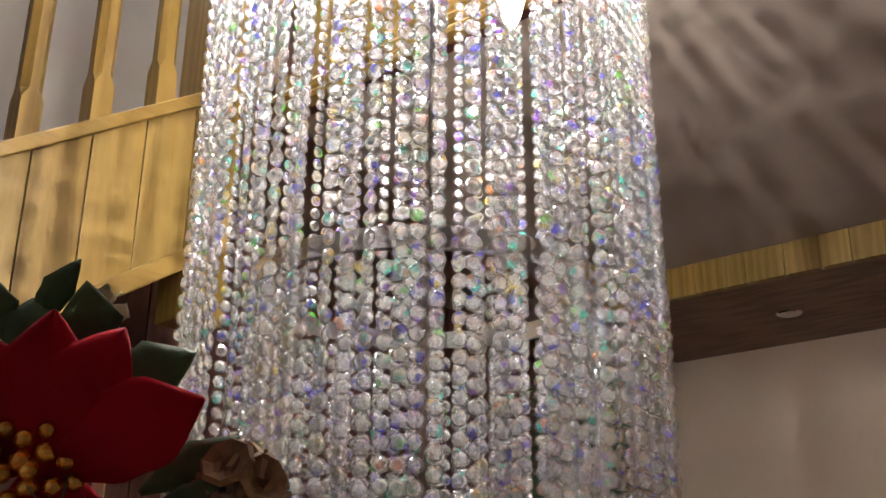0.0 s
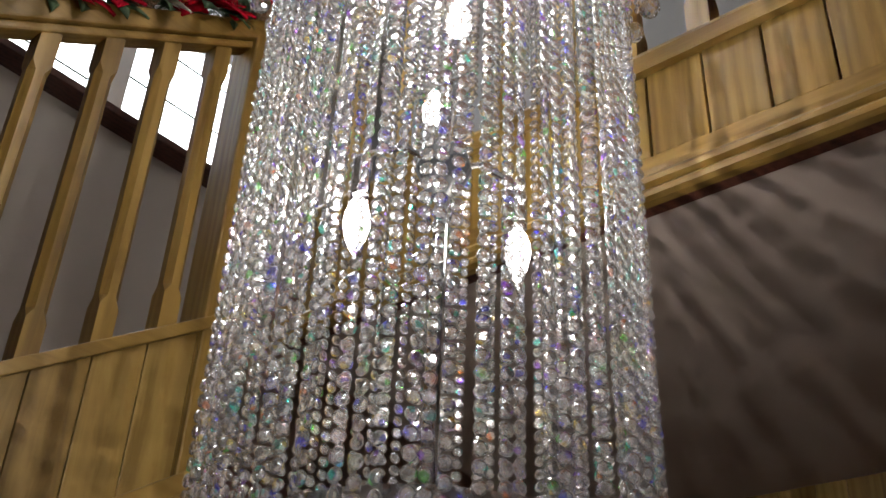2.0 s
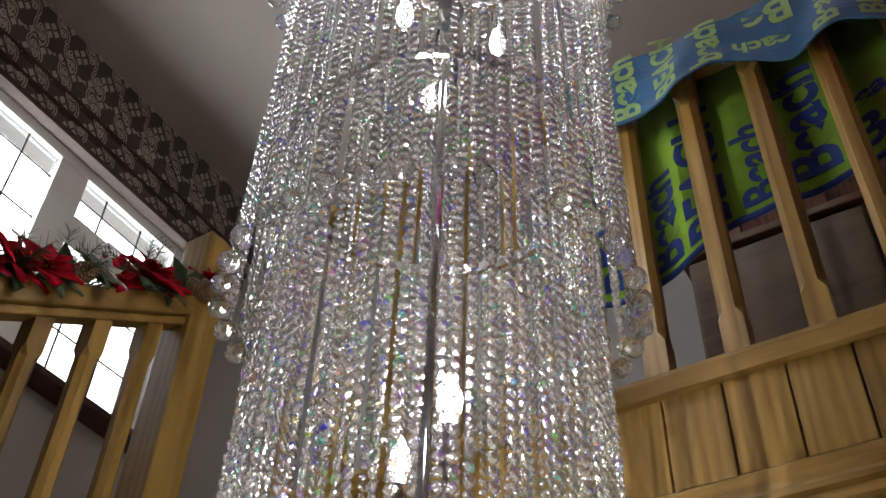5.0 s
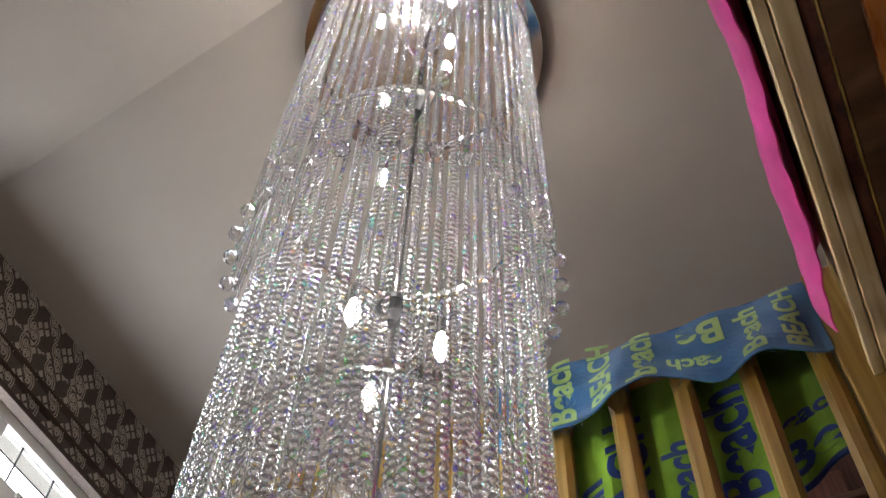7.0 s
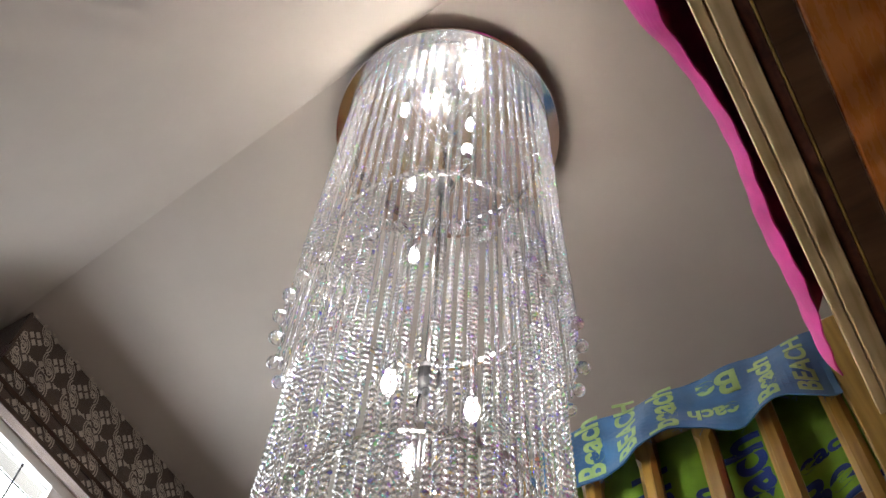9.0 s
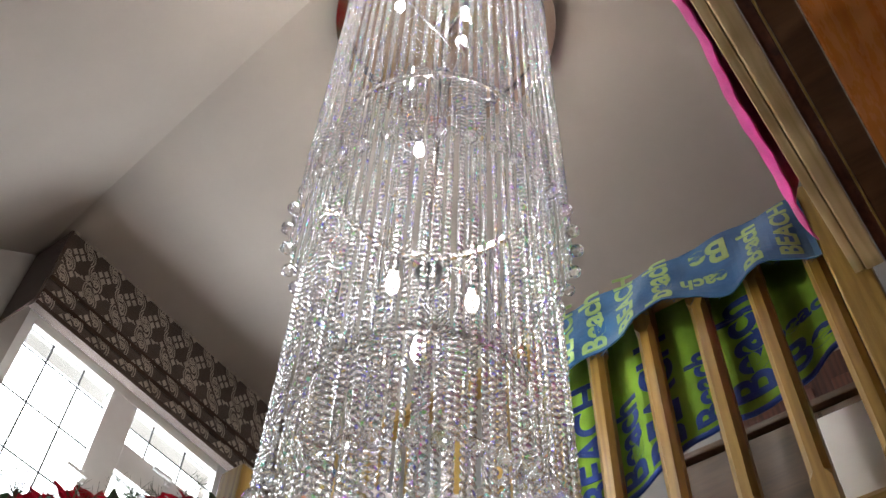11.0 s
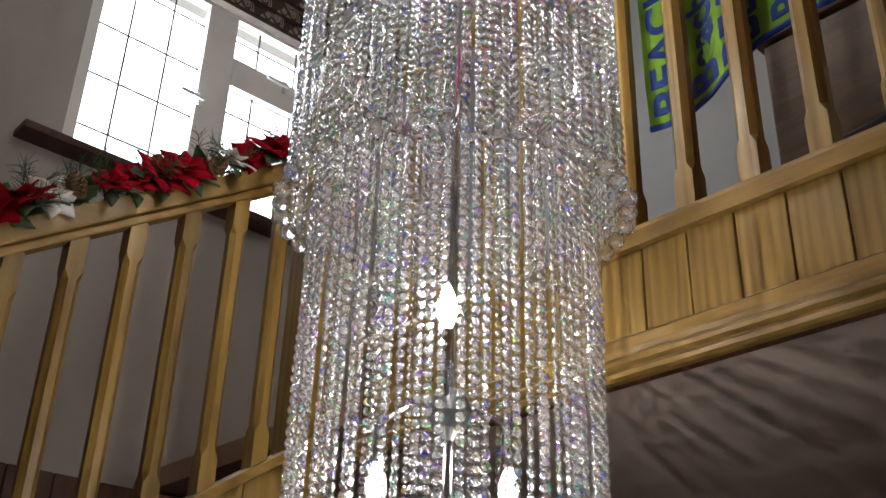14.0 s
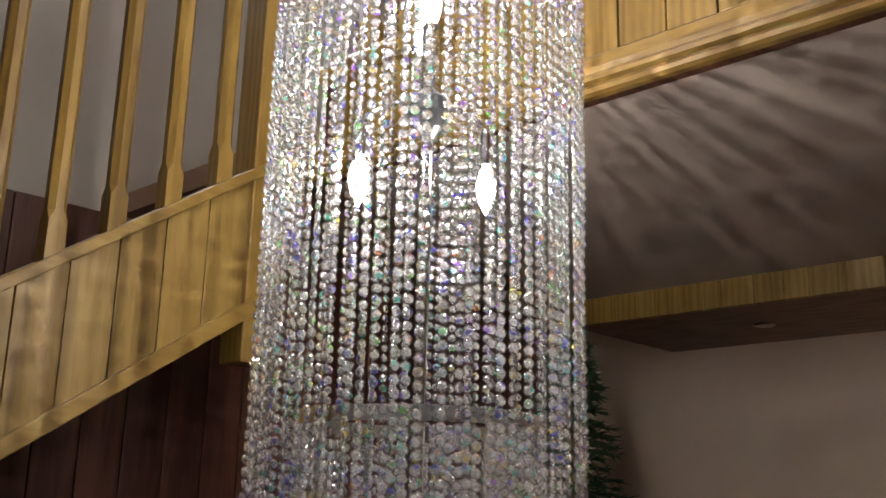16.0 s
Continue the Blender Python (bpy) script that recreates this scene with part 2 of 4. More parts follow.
def add_tube(bm, p, q, r0, r1=None, n=10, caps=True):
    p, q = Vector(p), Vector(q)
    r1 = r0 if r1 is None else r1
    turn = (q - p).to_track_quat("Z", "Y").to_matrix().to_4x4()
    m = Matrix.Translation((p + q) / 2) @ turn
    bmesh.ops.create_cone(bm, cap_ends=caps, segments=n, radius1=r0, radius2=r1, depth=(q - p).length, matrix=m)
    return bm


def tube(p, q, r0, r1=None, n=10):
    return add_tube(bmesh.new(), p, q, r0, r1, n)


def lathe(profile, n=24, at=(0, 0, 0), caps=True):
    """A turned solid of the (radius, height) profile."""
    bm = bmesh.new()
    rings = []
    for r, h in profile:
        rings.append([bm.verts.new((at[0] + r * math.cos(2 * math.pi * i / n), at[1] + r * math.sin(2 * math.pi * i / n), at[2] + h)) for i in range(n)])
    for a, b in zip(rings, rings[1:]):
        for i in range(n):
            bm.faces.new((a[i], a[(i + 1) % n], b[(i + 1) % n], b[i]))
    if caps:
        bm.faces.new(rings[0][::-1]), bm.faces.new(rings[-1])
    return bm


def sheet(fn, nu, nv, thick):
    """A cloth over the grid fn(u, v), with thickness."""
    bm = bmesh.new()
    g = [[bm.verts.new(fn(i / nu, j / nv)) for j in range(nv + 1)] for i in range(nu + 1)]
    for i in range(nu):
        for j in range(nv):
            bm.faces.new((g[i][j], g[i + 1][j], g[i + 1][j + 1], g[i][j + 1]))
    bmesh.ops.recalc_face_normals(bm, faces=bm.faces)
    bmesh.ops.solidify(bm, geom=bm.faces[:], thickness=thick)
    return bm


# ---- setting ----
def structure(name, bm, material, label, category):
    ob = new(name, mesh_of(bm, material))
    return tagged(ob, label, category, kind="structure")


CEIL = 5.46           # flat upper ceiling
FLOOR2 = 2.86         # landing floor
STAIR_X = -1.0        # face of the stair string
FACE_Y = 0.505        # face of the landing fascia
SLOPE = 0.66          # rise of the stair

structure("floor", box(-2.5, 3.6, -3.6, 2.7, -0.12, 0), CARPET, "unseen hall floor, carpet coloured warm brown to bounce light upward", "floor")
# window wall with its opening
wall_w = thing("wall_west", "pale grey painted wall with a tall leaded window", "wall", kind="structure")
WY0, WY1, WZ0, WZ1 = -0.06, 1.28, 4.05, 5.19
for a, b, c, d in ((-3.6, WY0, 0, 5.6), (WY1, 2.7, 0, 5.6), (WY0, WY1, 0, WZ0), (WY0, WY1, WZ1, 5.6)):
    part("wall_panel", box(-2.52, -2.3, a, b, c, d), WALL, wall_w)
structure("wall_north", box(-2.3, 3.6, 2.47, 2.7, 0, 2.86), WALL_WARM, "warm beige painted wall under the landing", "wall")
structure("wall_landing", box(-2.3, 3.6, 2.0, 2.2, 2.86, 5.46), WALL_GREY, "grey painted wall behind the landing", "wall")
structure("wall_east", box(3.4, 3.6, -3.6, 2.47, 0, 5.6), WALL, "pale painted side wall", "wall")
structure("wall_south", box(-2.3, 3.4, -3.6, -3.4, 0, 5.6), WALL, "pale painted wall", "wall")


def fold_y(x):
    return -0.395 - 0.12 * (x + 0.33)


def slab(points, z_top):
    bm = bmesh.new()
    lo = [bm.verts.new(p) for p in points]
    hi = [bm.verts.new((p[0], p[1], z_top)) for p in points]
    n = len(points)
    bm.faces.new(lo), bm.faces.new(hi[::-1])
    for i in range(n):
        bm.faces.new((lo[i], lo[(i + 1) % n], hi[(i + 1) % n], hi[i]))
    return bm


structure("ceiling", slab([(-2.3, fold_y(-2.3), CEIL), (3.4, fold_y(3.4), CEIL), (3.4, 2.2, CEIL), (-2.3, 2.2, CEIL)], 5.6), CEILING,
          "flat pale plaster ceiling over the stairwell", "ceiling")
structure("ceiling_slope", slab([(-2.3, -3.4, CEIL - 0.8 * (3.4 + fold_y(-2.3))), (3.4, -3.4, CEIL - 0.8 * (3.4 + fold_y(-2.3))), (3.4, fold_y(3.4), CEIL), (-2.3, fold_y(-2.3), CEIL)], 5.6), CEILING,
          "sloping pale plaster ceiling", "ceiling")
structure("ceiling_lower", slab([(-0.98, FACE_Y + 0.03, 2.655), (3.4, FACE_Y + 0.03, 2.655), (3.4, 1.73, 2.49), (-0.98, 1.73, 2.49)], 2.78), CEILING_LIT,
          "pale plaster ceiling under the landing", "ceiling")
structure("floor_landing", box(-2.3, 3.4, FACE_Y + 0.055, 2.47, 2.782, FLOOR2), CARPET, "carpeted landing floor", "floor")


# ---- landing front ----
fascia = thing("landing_fascia", "oak boarded landing edge with moulded rails", "fascia", kind="structure")
part("base_rail", prism([(FACE_Y - 0.018, 2.939), (FACE_Y - 0.022, 2.975), (FACE_Y - 0.012, 2.992), (FACE_Y + 0.085, 2.992), (FACE_Y + 0.085, 2.939)], "x", -0.95, 1.0), OAK_BEAM, fascia)
part("lower_band", prism([(FACE_Y - 0.010, 2.689), (FACE_Y - 0.013, 2.700), (FACE_Y - 0.013, 2.726), (FACE_Y - 0.002, 2.735), (FACE_Y + 0.017, 2.735), (FACE_Y + 0.017, 2.689)], "x", -0.95, 1.0), OAK_BEAM, fascia)
part("lower_moulding", prism([(FACE_Y - 0.002, 2.636), (FACE_Y - 0.014, 2.640), (FACE_Y - 0.018, 2.649), (FACE_Y - 0.014, 2.656), (FACE_Y - 0.006, 2.658), (FACE_Y - 0.006, 2.662), (FACE_Y - 0.020, 2.666), (FACE_Y - 0.024, 2.674), (FACE_Y - 0.018, 2.684), (FACE_Y + 0.017, 2.686), (FACE_Y + 0.017, 2.636)], "x", -0.95, 1.0), OAK_BEAM, fascia)
part("backing", box(-0.95, 1.0, FACE_Y + 0.018, FACE_Y + 0.05, 2.64, 2.939), MAHOGANY, fascia)
bx = 0.208 - 0.122 * 9
while bx < 0.98:
    part("board", box(bx + 0.002, bx + 0.120, FACE_Y - random.uniform(0, 0.002), FACE_Y + 0.016, 2.736, 2.938, 0.0025), OAK, fascia)
    bx += 0.122


def baluster_mesh(h, w=0.052):
    """A square baluster with stop-chamfered shaft."""
    bm = bmesh.new()
    rings = []
    c = 0.0005
    for z, k in ((0, c), (0.10, c), (0.125, 0.014), (h - 0.125, 0.014), (h - 0.10, c), (h, c)):
        a = w / 2
        rings.append([bm.verts.new(p) for p in ((-a + k, -a, z), (a - k, -a, z), (a, -a + k, z), (a, a - k, z), (a - k, a, z), (-a + k, a, z), (-a, a - k, z), (-a, -a + k, z))])
    for r, s in zip(rings, rings[1:]):
        for i in range(8):
            bm.faces.new((r[i], r[(i + 1) % 8], s[(i + 1) % 8], s[i]))
    bm.faces.new(rings[0][::-1]), bm.faces.new(rings[-1])
    return mesh_of(bm, OAK)


rail_l = thing("landing_balustrade", "oak balustrade along the landing edge", "balustrade")
bal = baluster_mesh(0.93)
for i in range(-6, 5):
    part("baluster", bal, None, rail_l, m=pose(0.204 + 0.166 * i, FACE_Y + 0.04, 2.992))
part("handrail", prism([(FACE_Y + 0.004, 3.925), (FACE_Y, 3.945), (FACE_Y + 0.01, 3.985), (FACE_Y + 0.04, 3.995), (FACE_Y + 0.07, 3.985), (FACE_Y + 0.08, 3.945), (FACE_Y + 0.076, 3.925)], "x", -0.95, 0.90), OAK_BEAM, rail_l)
part("newel", box(0.90, 0.99, FACE_Y - 0.01, FACE_Y + 0.08, 2.6, 4.04, 0.006), OAK, rail_l)

# ---- stair on the window side ----
def stair_z(y):
    return 2.425 + SLOPE * y


string = thing("stair_string", "oak boarded stair side with raking rails", "staircase", kind="structure")
Y0, Y1 = -2.9, 0.42
def rake(lo, hi, x0, x1):
    return prism([(Y0, stair_z(Y0) + lo), (Y1, stair_z(Y1) + lo), (Y1, stair_z(Y1) + hi), (Y0, stair_z(Y0) + hi)], "x", x0, x1, 0.004)


part("base_rail", rake(-0.03, 0.005, STAIR_X - 0.08, STAIR_X + 0.018), OAK_RAIL, string)
part("lower_rail", rake(-0.425, -0.375, STAIR_X - 0.03, STAIR_X + 0.014), OAK_RAIL, string)
part("backing", rake(-0.37, -0.035, STAIR_X - 0.05, STAIR_X - 0.02), MAHOGANY, string)
yb = -0.298 - 0.122 * 21
while yb < Y1 - 0.02:
    a, b = yb + 0.0015, min(yb + 0.1205, Y1)
    pts = [(a, stair_z(a) - 0.378), (b, stair_z(b) - 0.378), (b, stair_z(b) - 0.028), (a, stair_z(a) - 0.028)]
    part("board", prism(pts, "x", STAIR_X - 0.018, STAIR_X + random.uniform(0, 0.002), 0.002), random.choice((OAK, OAK, OAK_LIGHT)), string)
    yb += 0.122
part("soffit", prism([(Y0, stair_z(Y0) - 0.40), (Y1, stair_z(Y1) - 0.40), (Y1, stair_z(Y1) - 0.36), (Y0, stair_z(Y0) - 0.36)], "x", -2.3, STAIR_X - 0.03), WALNUT, string)
for i in range(16):
    y = Y1 - 0.22 * (i + 1)
    z = stair_z(y + 0.11) - 0.14
    if z > 0.2:
        part("tread", box(-2.3, STAIR_X - 0.085, y - 0.02, y + 0.22, z - 0.03, z, 0.004), CARPET, string)

rail_s = thing("stair_balustrade", "oak stair balustrade with square chamfered balusters", "balustrade")
def stair_baluster(h, w=0.048):
    return baluster_mesh(h, w)


sb = stair_baluster(0.88)
for i in range(-14, 4):
    y = -0.213 + 0.149 * i
    part("baluster", sb, None, rail_s, m=pose(STAIR_X - 0.035, y, stair_z(y) - 0.012))
def rake_rail(lo, hi, x0, x1):
    return prism([(Y0, stair_z(Y0) + lo), (0.36, stair_z(0.36) + lo), (0.36, stair_z(0.36) + hi), (Y0, stair_z(Y0) + hi)], "x", x0, x1, 0.006)


part("handrail", rake_rail(0.886, 0.955, STAIR_X - 0.075, STAIR_X + 0.012), OAK_RAIL, rail_s)
part("handrail_fillet", rake_rail(0.858, 0.885, STAIR_X - 0.06, STAIR_X - 0.004), OAK_RAIL, rail_s)
part("newel", box(STAIR_X - 0.09, STAIR_X + 0.012, 0.315, 0.425, 2.1, 3.84, 0.006), OAK, rail_s)

# ---- below the landing ----
bulk = thing("bulkhead", "dropped walnut soffit with an oak block edge", "bulkhead", kind="structure")
part("soffit_panel", box(-0.98, 3.4, 1.765, 2.47, 2.402, 2.43), WALNUT, bulk)
part("core", box(-0.98, 3.4, 1.765, 2.47, 2.434, 2.6), WALNUT, bulk)
x = -0.98
while x < 2.6:
    w = random.choice((0.07, 0.085, 0.1, 0.115))
    part("edge_block", box(x + 0.001, x + w - 0.001, 1.735 - random.uniform(0, 0.004), 1.762, 2.398, 2.492, 0.003), random.choice((OAK, OAK, OAK_LIGHT)), bulk)
    x += w
for dx in (-0.383, 0.7, 1.8):
    d = thing("downlight", "small round recessed downlight, switched off", "light", dx, 2.09, 2.40, "soffit downlights")
    part("bezel", lathe([(0.025, 0.002), (0.04, -0.004), (0.036, -0.008), (0.026, -0.006)], 20), CHROME, d)
    part("lens", lathe([(0.02, 0.0), (0.0235, -0.003)], 16), UPVC, d)
under = thing("under_stair_panelling", "dark mahogany board panelling beneath the stair", "panelling", kind="structure")
y = -2.6
while y < 2.4:
    part("board", box(-1.62, -1.60, y + 0.002, y + 0.138, 0, 2.6, 0.004), MAHOGANY, under)
    y += 0.14

# ---- window ----
window = thing("window_1", "white leaded window with small square panes", "window", kind="structure")
XW = -2.36


def frame_bar(y0, y1, z0, z1, d=0.03):
    part("window_frame", box(XW - d, XW + d, y0, y1, z0, z1, 0.006), UPVC, window)


frame_bar(WY0, 0.0, WZ0, WZ1)
frame_bar(1.22, WY1, WZ0, WZ1)
frame_bar(0.0, 1.22, 5.13, WZ1)
frame_bar(0.0, 1.22, WZ0, 4.10)
frame_bar(0.50, 0.66, 4.10, 5.13)
frame_bar(0.66, 1.22, 4.74, 4.90)


def pane(y0, y1, z0, z1, ys, zs):
    p = part("pane", box(XW - 0.006, XW - 0.002, y0, y1, z0, z1), GLASS, window)
    p.visible_shadow = False
    for y in ys:
        part("lead_strip", box(XW - 0.001, XW + 0.003, y - 0.0045, y + 0.0045, z0, z1), LEAD, window)
    for z in zs:
        part("lead_strip", box(XW + 0.0035, XW + 0.006, y0, y1, z - 0.0045, z + 0.0045), LEAD, window)
    for y in ys:
        for z in zs:
            part("lead_knot", lathe([(0.0075, 0), (0.005, 0.003)], 8), LEAD, window, m=pose(XW + 0.005, y, z, 0, 90, 0))


pane(0.0, 0.50, 4.10, 5.13, (0.145, 0.335), (4.225, 4.49, 4.755, 5.01))
pane(0.66, 1.22, 4.90, 5.13, (0.80, 1.02), (5.02,))
pane(0.66, 1.22, 4.10, 4.74, (0.80, 1.02), (4.36, 4.6))
for y, z in ((0.52, 4.58), (0.95, 4.87)):
    h = part("window_handle", box(XW + 0.03, XW + 0.045, y - 0.014, y + 0.014, z - 0.03, z + 0.03, 0.004), UPVC, window)
    part("lever", box(XW + 0.046, XW + 0.062, y - 0.11, y + 0.012, z - 0.009, z + 0.009, 0.004), UPVC, h)
part("window_sill", box(-2.36, -2.19, -0.24, 1.40, 4.015, 4.05, 0.008), MAHOGANY, window, "dark wooden sill")
tagged(new("backdrop", mesh_of(box(-9.0, -8.9, -14, 16, -4, 14), SKY_CARD)), "bright overcast sky outside the window", "sky", kind="structure")

# ---- patterned roman blind ----
blind = thing("roman_blind", "raised brown and taupe scroll-patterned roman blind", "blind", -2.05, 0.5, 5.0)
BY0, BY1 = -0.165, 1.43


def local(bm, ob):
    bm.transform(Matrix.Translation(-ob.location))
    return bm


part("headboard", local(box(-2.298, -2.07, BY0 + 0.01, BY1 - 0.01, 5.38, 5.456), blind), UPVC, blind)
FOLDS = ((5.20, 5.457, -2.03, 0.035), (5.085, 5.225, -2.012, 0.05), (5.0, 5.105, -2.022, 0.06), (4.935, 5.02, -2.036, 0.065))
for k, (z0, z1, xf, deep) in enumerate(FOLDS):
    bmf = prism([(xf - deep, z0 + 0.012), (xf - 0.01, z0), (xf, z0 + 0.014), (xf - 0.004, (z0 + z1) / 2), (xf - 0.012, z1 - 0.006), (xf - deep, z1)], "y", BY0 + 0.004 * k, BY1)
    part("fabric_fold", local(bmf, blind), BLIND_DARK, blind)
part("side_return", local(box(-2.298, -2.04, BY0 + 0.002, BY0 + 0.012, 4.95, 5.455), blind), BLIND_DARK, blind)


def ribbon(bm, pts, w, x):
    """A flat woven band along the points of the cloth's plane."""
    prev = None
    for i, p in enumerate(pts):
        o, q = pts[max(i - 1, 0)], pts[min(i + 1, len(pts) - 1)]
        d = Vector((q[0] - o[0], q[1] - o[1])).normalized()
        n = Vector((-d.y, d.x)) * w * (0.5 if 0 < i < len(pts) - 1 else 0.2)
        cur = [bm.verts.new((x, p[0] + k * n.x, p[1] + k * n.y)) for k in (1, -1)]
        if prev:
            bm.faces.new((prev[0], prev[1], cur[1], cur[0]))
        prev = cur


def motif(bm, cy, cz, s, x, flip):
    """One repeat of the ogee: four kites round a crossing, two curls and the double arcs that hold them."""
    def at(p):
        return (cy + flip * p[0] * s, cz + p[1] * s)
    for ky, kz in ((0.0, 0.17), (0.0, -0.17), (0.15, 0.0), (-0.15, 0.0)):
        q = [(ky - 0.10, kz), (ky - 0.02, kz + 0.13), (ky + 0.10, kz + 0.01), (ky + 0.02, kz - 0.13)]
        bm.faces.new([bm.verts.new((x, *at(p))) for p in q])
    lift = x
    for side in (1, -1):
        curl, arc, outer = [], [], []
        for i in range(17):
            a = i / 16 * 3.1 * math.pi
            r = 0.15 * (1 - 0.8 * i / 16)
            curl.append(at((side * (0.30 - r * math.cos(a) * 0.7), side * (0.20 + r * math.sin(a)))))
            b = -0.5 + i / 16 * 2.4
            arc.append(at((side * (0.24 + 0.21 * math.cos(b)), side * (0.13 + 0.30 * math.sin(b)))))
            outer.append(at((side * (0.24 + 0.28 * math.cos(b)), side * (0.13 + 0.37 * math.sin(b)))))
        for pts, w in ((curl, 0.05), (arc, 0.035), (outer, 0.035)):
            lift += 0.0003
            ribbon(bm, pts, w * s, lift)


def pattern(z0, z1, x, s, shift):
    bm = bmesh.new()
    for row in (-1, 0, 1, 2):
        y = BY0 + s * (0.5 + 0.5 * (row % 2)) - s
        k = 0
        while y < BY1 + s:
            motif(bm, y, (z0 + z1) / 2 + shift + row * s * 0.72, s, x + (0.0022 if row % 2 else 0) + (0.0045 if k % 2 else 0), 1)
            y += s * 0.98
            k += 1
    for co, no in (((0, 0, z0), (0, 0, -1)), ((0, 0, z1), (0, 0, 1)), ((0, BY0 + 0.012, 0), (0, -1, 0)), ((0, BY1 - 0.004, 0), (0, 1, 0))):
        bmesh.ops.bisect_plane(bm, geom=bm.verts[:] + bm.edges[:] + bm.faces[:], plane_co=co, plane_no=no, clear_outer=True)
    tagged(part("scroll_pattern", local(bm, blind), BLIND, blind, "taupe woven scroll pattern"), kind="stuff")


pattern(5.215, 5.45, -2.0285, 0.165, 0.0)
pattern(5.098, 5.205, -2.0105, 0.165, 0.05)
pattern(5.012, 5.085, -2.0205, 0.165, -0.04)
pattern(4.945, 5.0, -2.0345, 0.165, 0.09)

# ---- chandelier ----
chandelier = thing("crystal_chandelier", "very tall tiered crystal chandelier hung from a mirrored ceiling plate", "chandelier", 0, 0, 5.3)


def cpart(name, bm, material, parent=chandelier, label="", smooth=False):
    return part(name, bm.transform(Matrix.Translation((0, 0, -5.3))) or bm, material, parent, label, smooth)


canopy = cpart("canopy", lathe([(0.40, CEIL - 0.003), (0.436, CEIL - 0.006), (0.439, 5.447), (0.436, 5.438), (0.425, 5.434), (0.422, 5.43), (0.424, 5.405), (0.438, 5.402), (0.441, 5.397), (0.438, 5.391), (0.40, 5.391), (0.397, 5.42), (0.05, 5.425), (0.02, 5.42)], 96), CHROME, label="polished mirrored round ceiling plate with a stepped rim")
for i in range(96):
    a = 2 * math.pi * i / 96
    part("rim_stud", box(-0.0035, 0.0035, -0.004, 0.004, -0.010, 0.010, 0.001) if i == 0 else RIM_STUD, BLACK if i == 0 else None, canopy, m=pose(0.4265 * math.cos(a), 0.4265 * math.sin(a), 5.418 - 5.3, 0, 0, math.degrees(a)))
    if i == 0:
        RIM_STUD = canopy.children[-1].data


def bead(bm, z, r, thick, turn, segs=8):
    """One cut octagon: two tables, crown facets and a girdle, threaded at height z."""
    c, s = math.cos(turn), math.sin(turn)
    def put(u, d, w):
        return bm.verts.new((d * c - u * s, d * s + u * c, z + w))
    rings = []
    for k, (q, w) in enumerate(((0.5, 0.5), (0.82, 0.36), (1.0, 0.0), (0.82, -0.36), (0.5, -0.5))):
        rings.append([put(q * r * math.cos(2 * math.pi * (i + 0.5 * (k % 2)) / segs), w * thick, q * r * math.sin(2 * math.pi * (i + 0.5 * (k % 2)) / segs)) for i in range(segs)])
    for k, (a, b) in enumerate(zip(rings, rings[1:])):
        for i in range(segs):
            j = (i + 1) % segs
            if k % 2 == 0:
                bm.faces.new((a[i], a[j], b[i])), bm.faces.new((a[j], b[j], b[i]))
            else:
                bm.faces.new((a[i], b[j], b[i])), bm.faces.new((a[i], a[j], b[j]))
    bm.faces.new(rings[0][::-1]), bm.faces.new(rings[-1])


PITCH = 0.0202


def strand_mesh(length, seed, r=0.0092):
    rng = random.Random(seed)
    bm = bmesh.new()
    turn = rng.uniform(-0.2, 0.2)
    for i in range(int(length / PITCH)):
        turn += rng.gauss(0, 0.22)
        turn *= 0.9
        bead(bm, -PITCH * (i + 0.5) + rng.uniform(-0.0006, 0.0006), r * rng.uniform(0.97, 1.03), r * 0.85, turn)
    me = bpy.data.meshes.new("strand")
    bm.to_mesh(me)
    bm.free()
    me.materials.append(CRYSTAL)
    return me


def ball_mesh(r):
    bm = bmesh.new()
    bmesh.ops.create_icosphere(bm, subdivisions=2, radius=r)
    for v in bm.verts:
        v.co.z *= 1.06
    me = bpy.data.meshes.new("ball")
    bm.to_mesh(me)
    bm.free()
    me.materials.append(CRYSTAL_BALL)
    return me


BEADS = []
for q in range(3):
    bm = bmesh.new()
    bead(bm, 0, 0.0092 * (0.98 + 0.02 * q), 0.0087, 0)
    me = bpy.data.meshes.new("bead")
    bm.to_mesh(me)
    bm.free()
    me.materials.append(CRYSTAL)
    BEADS.append(me)

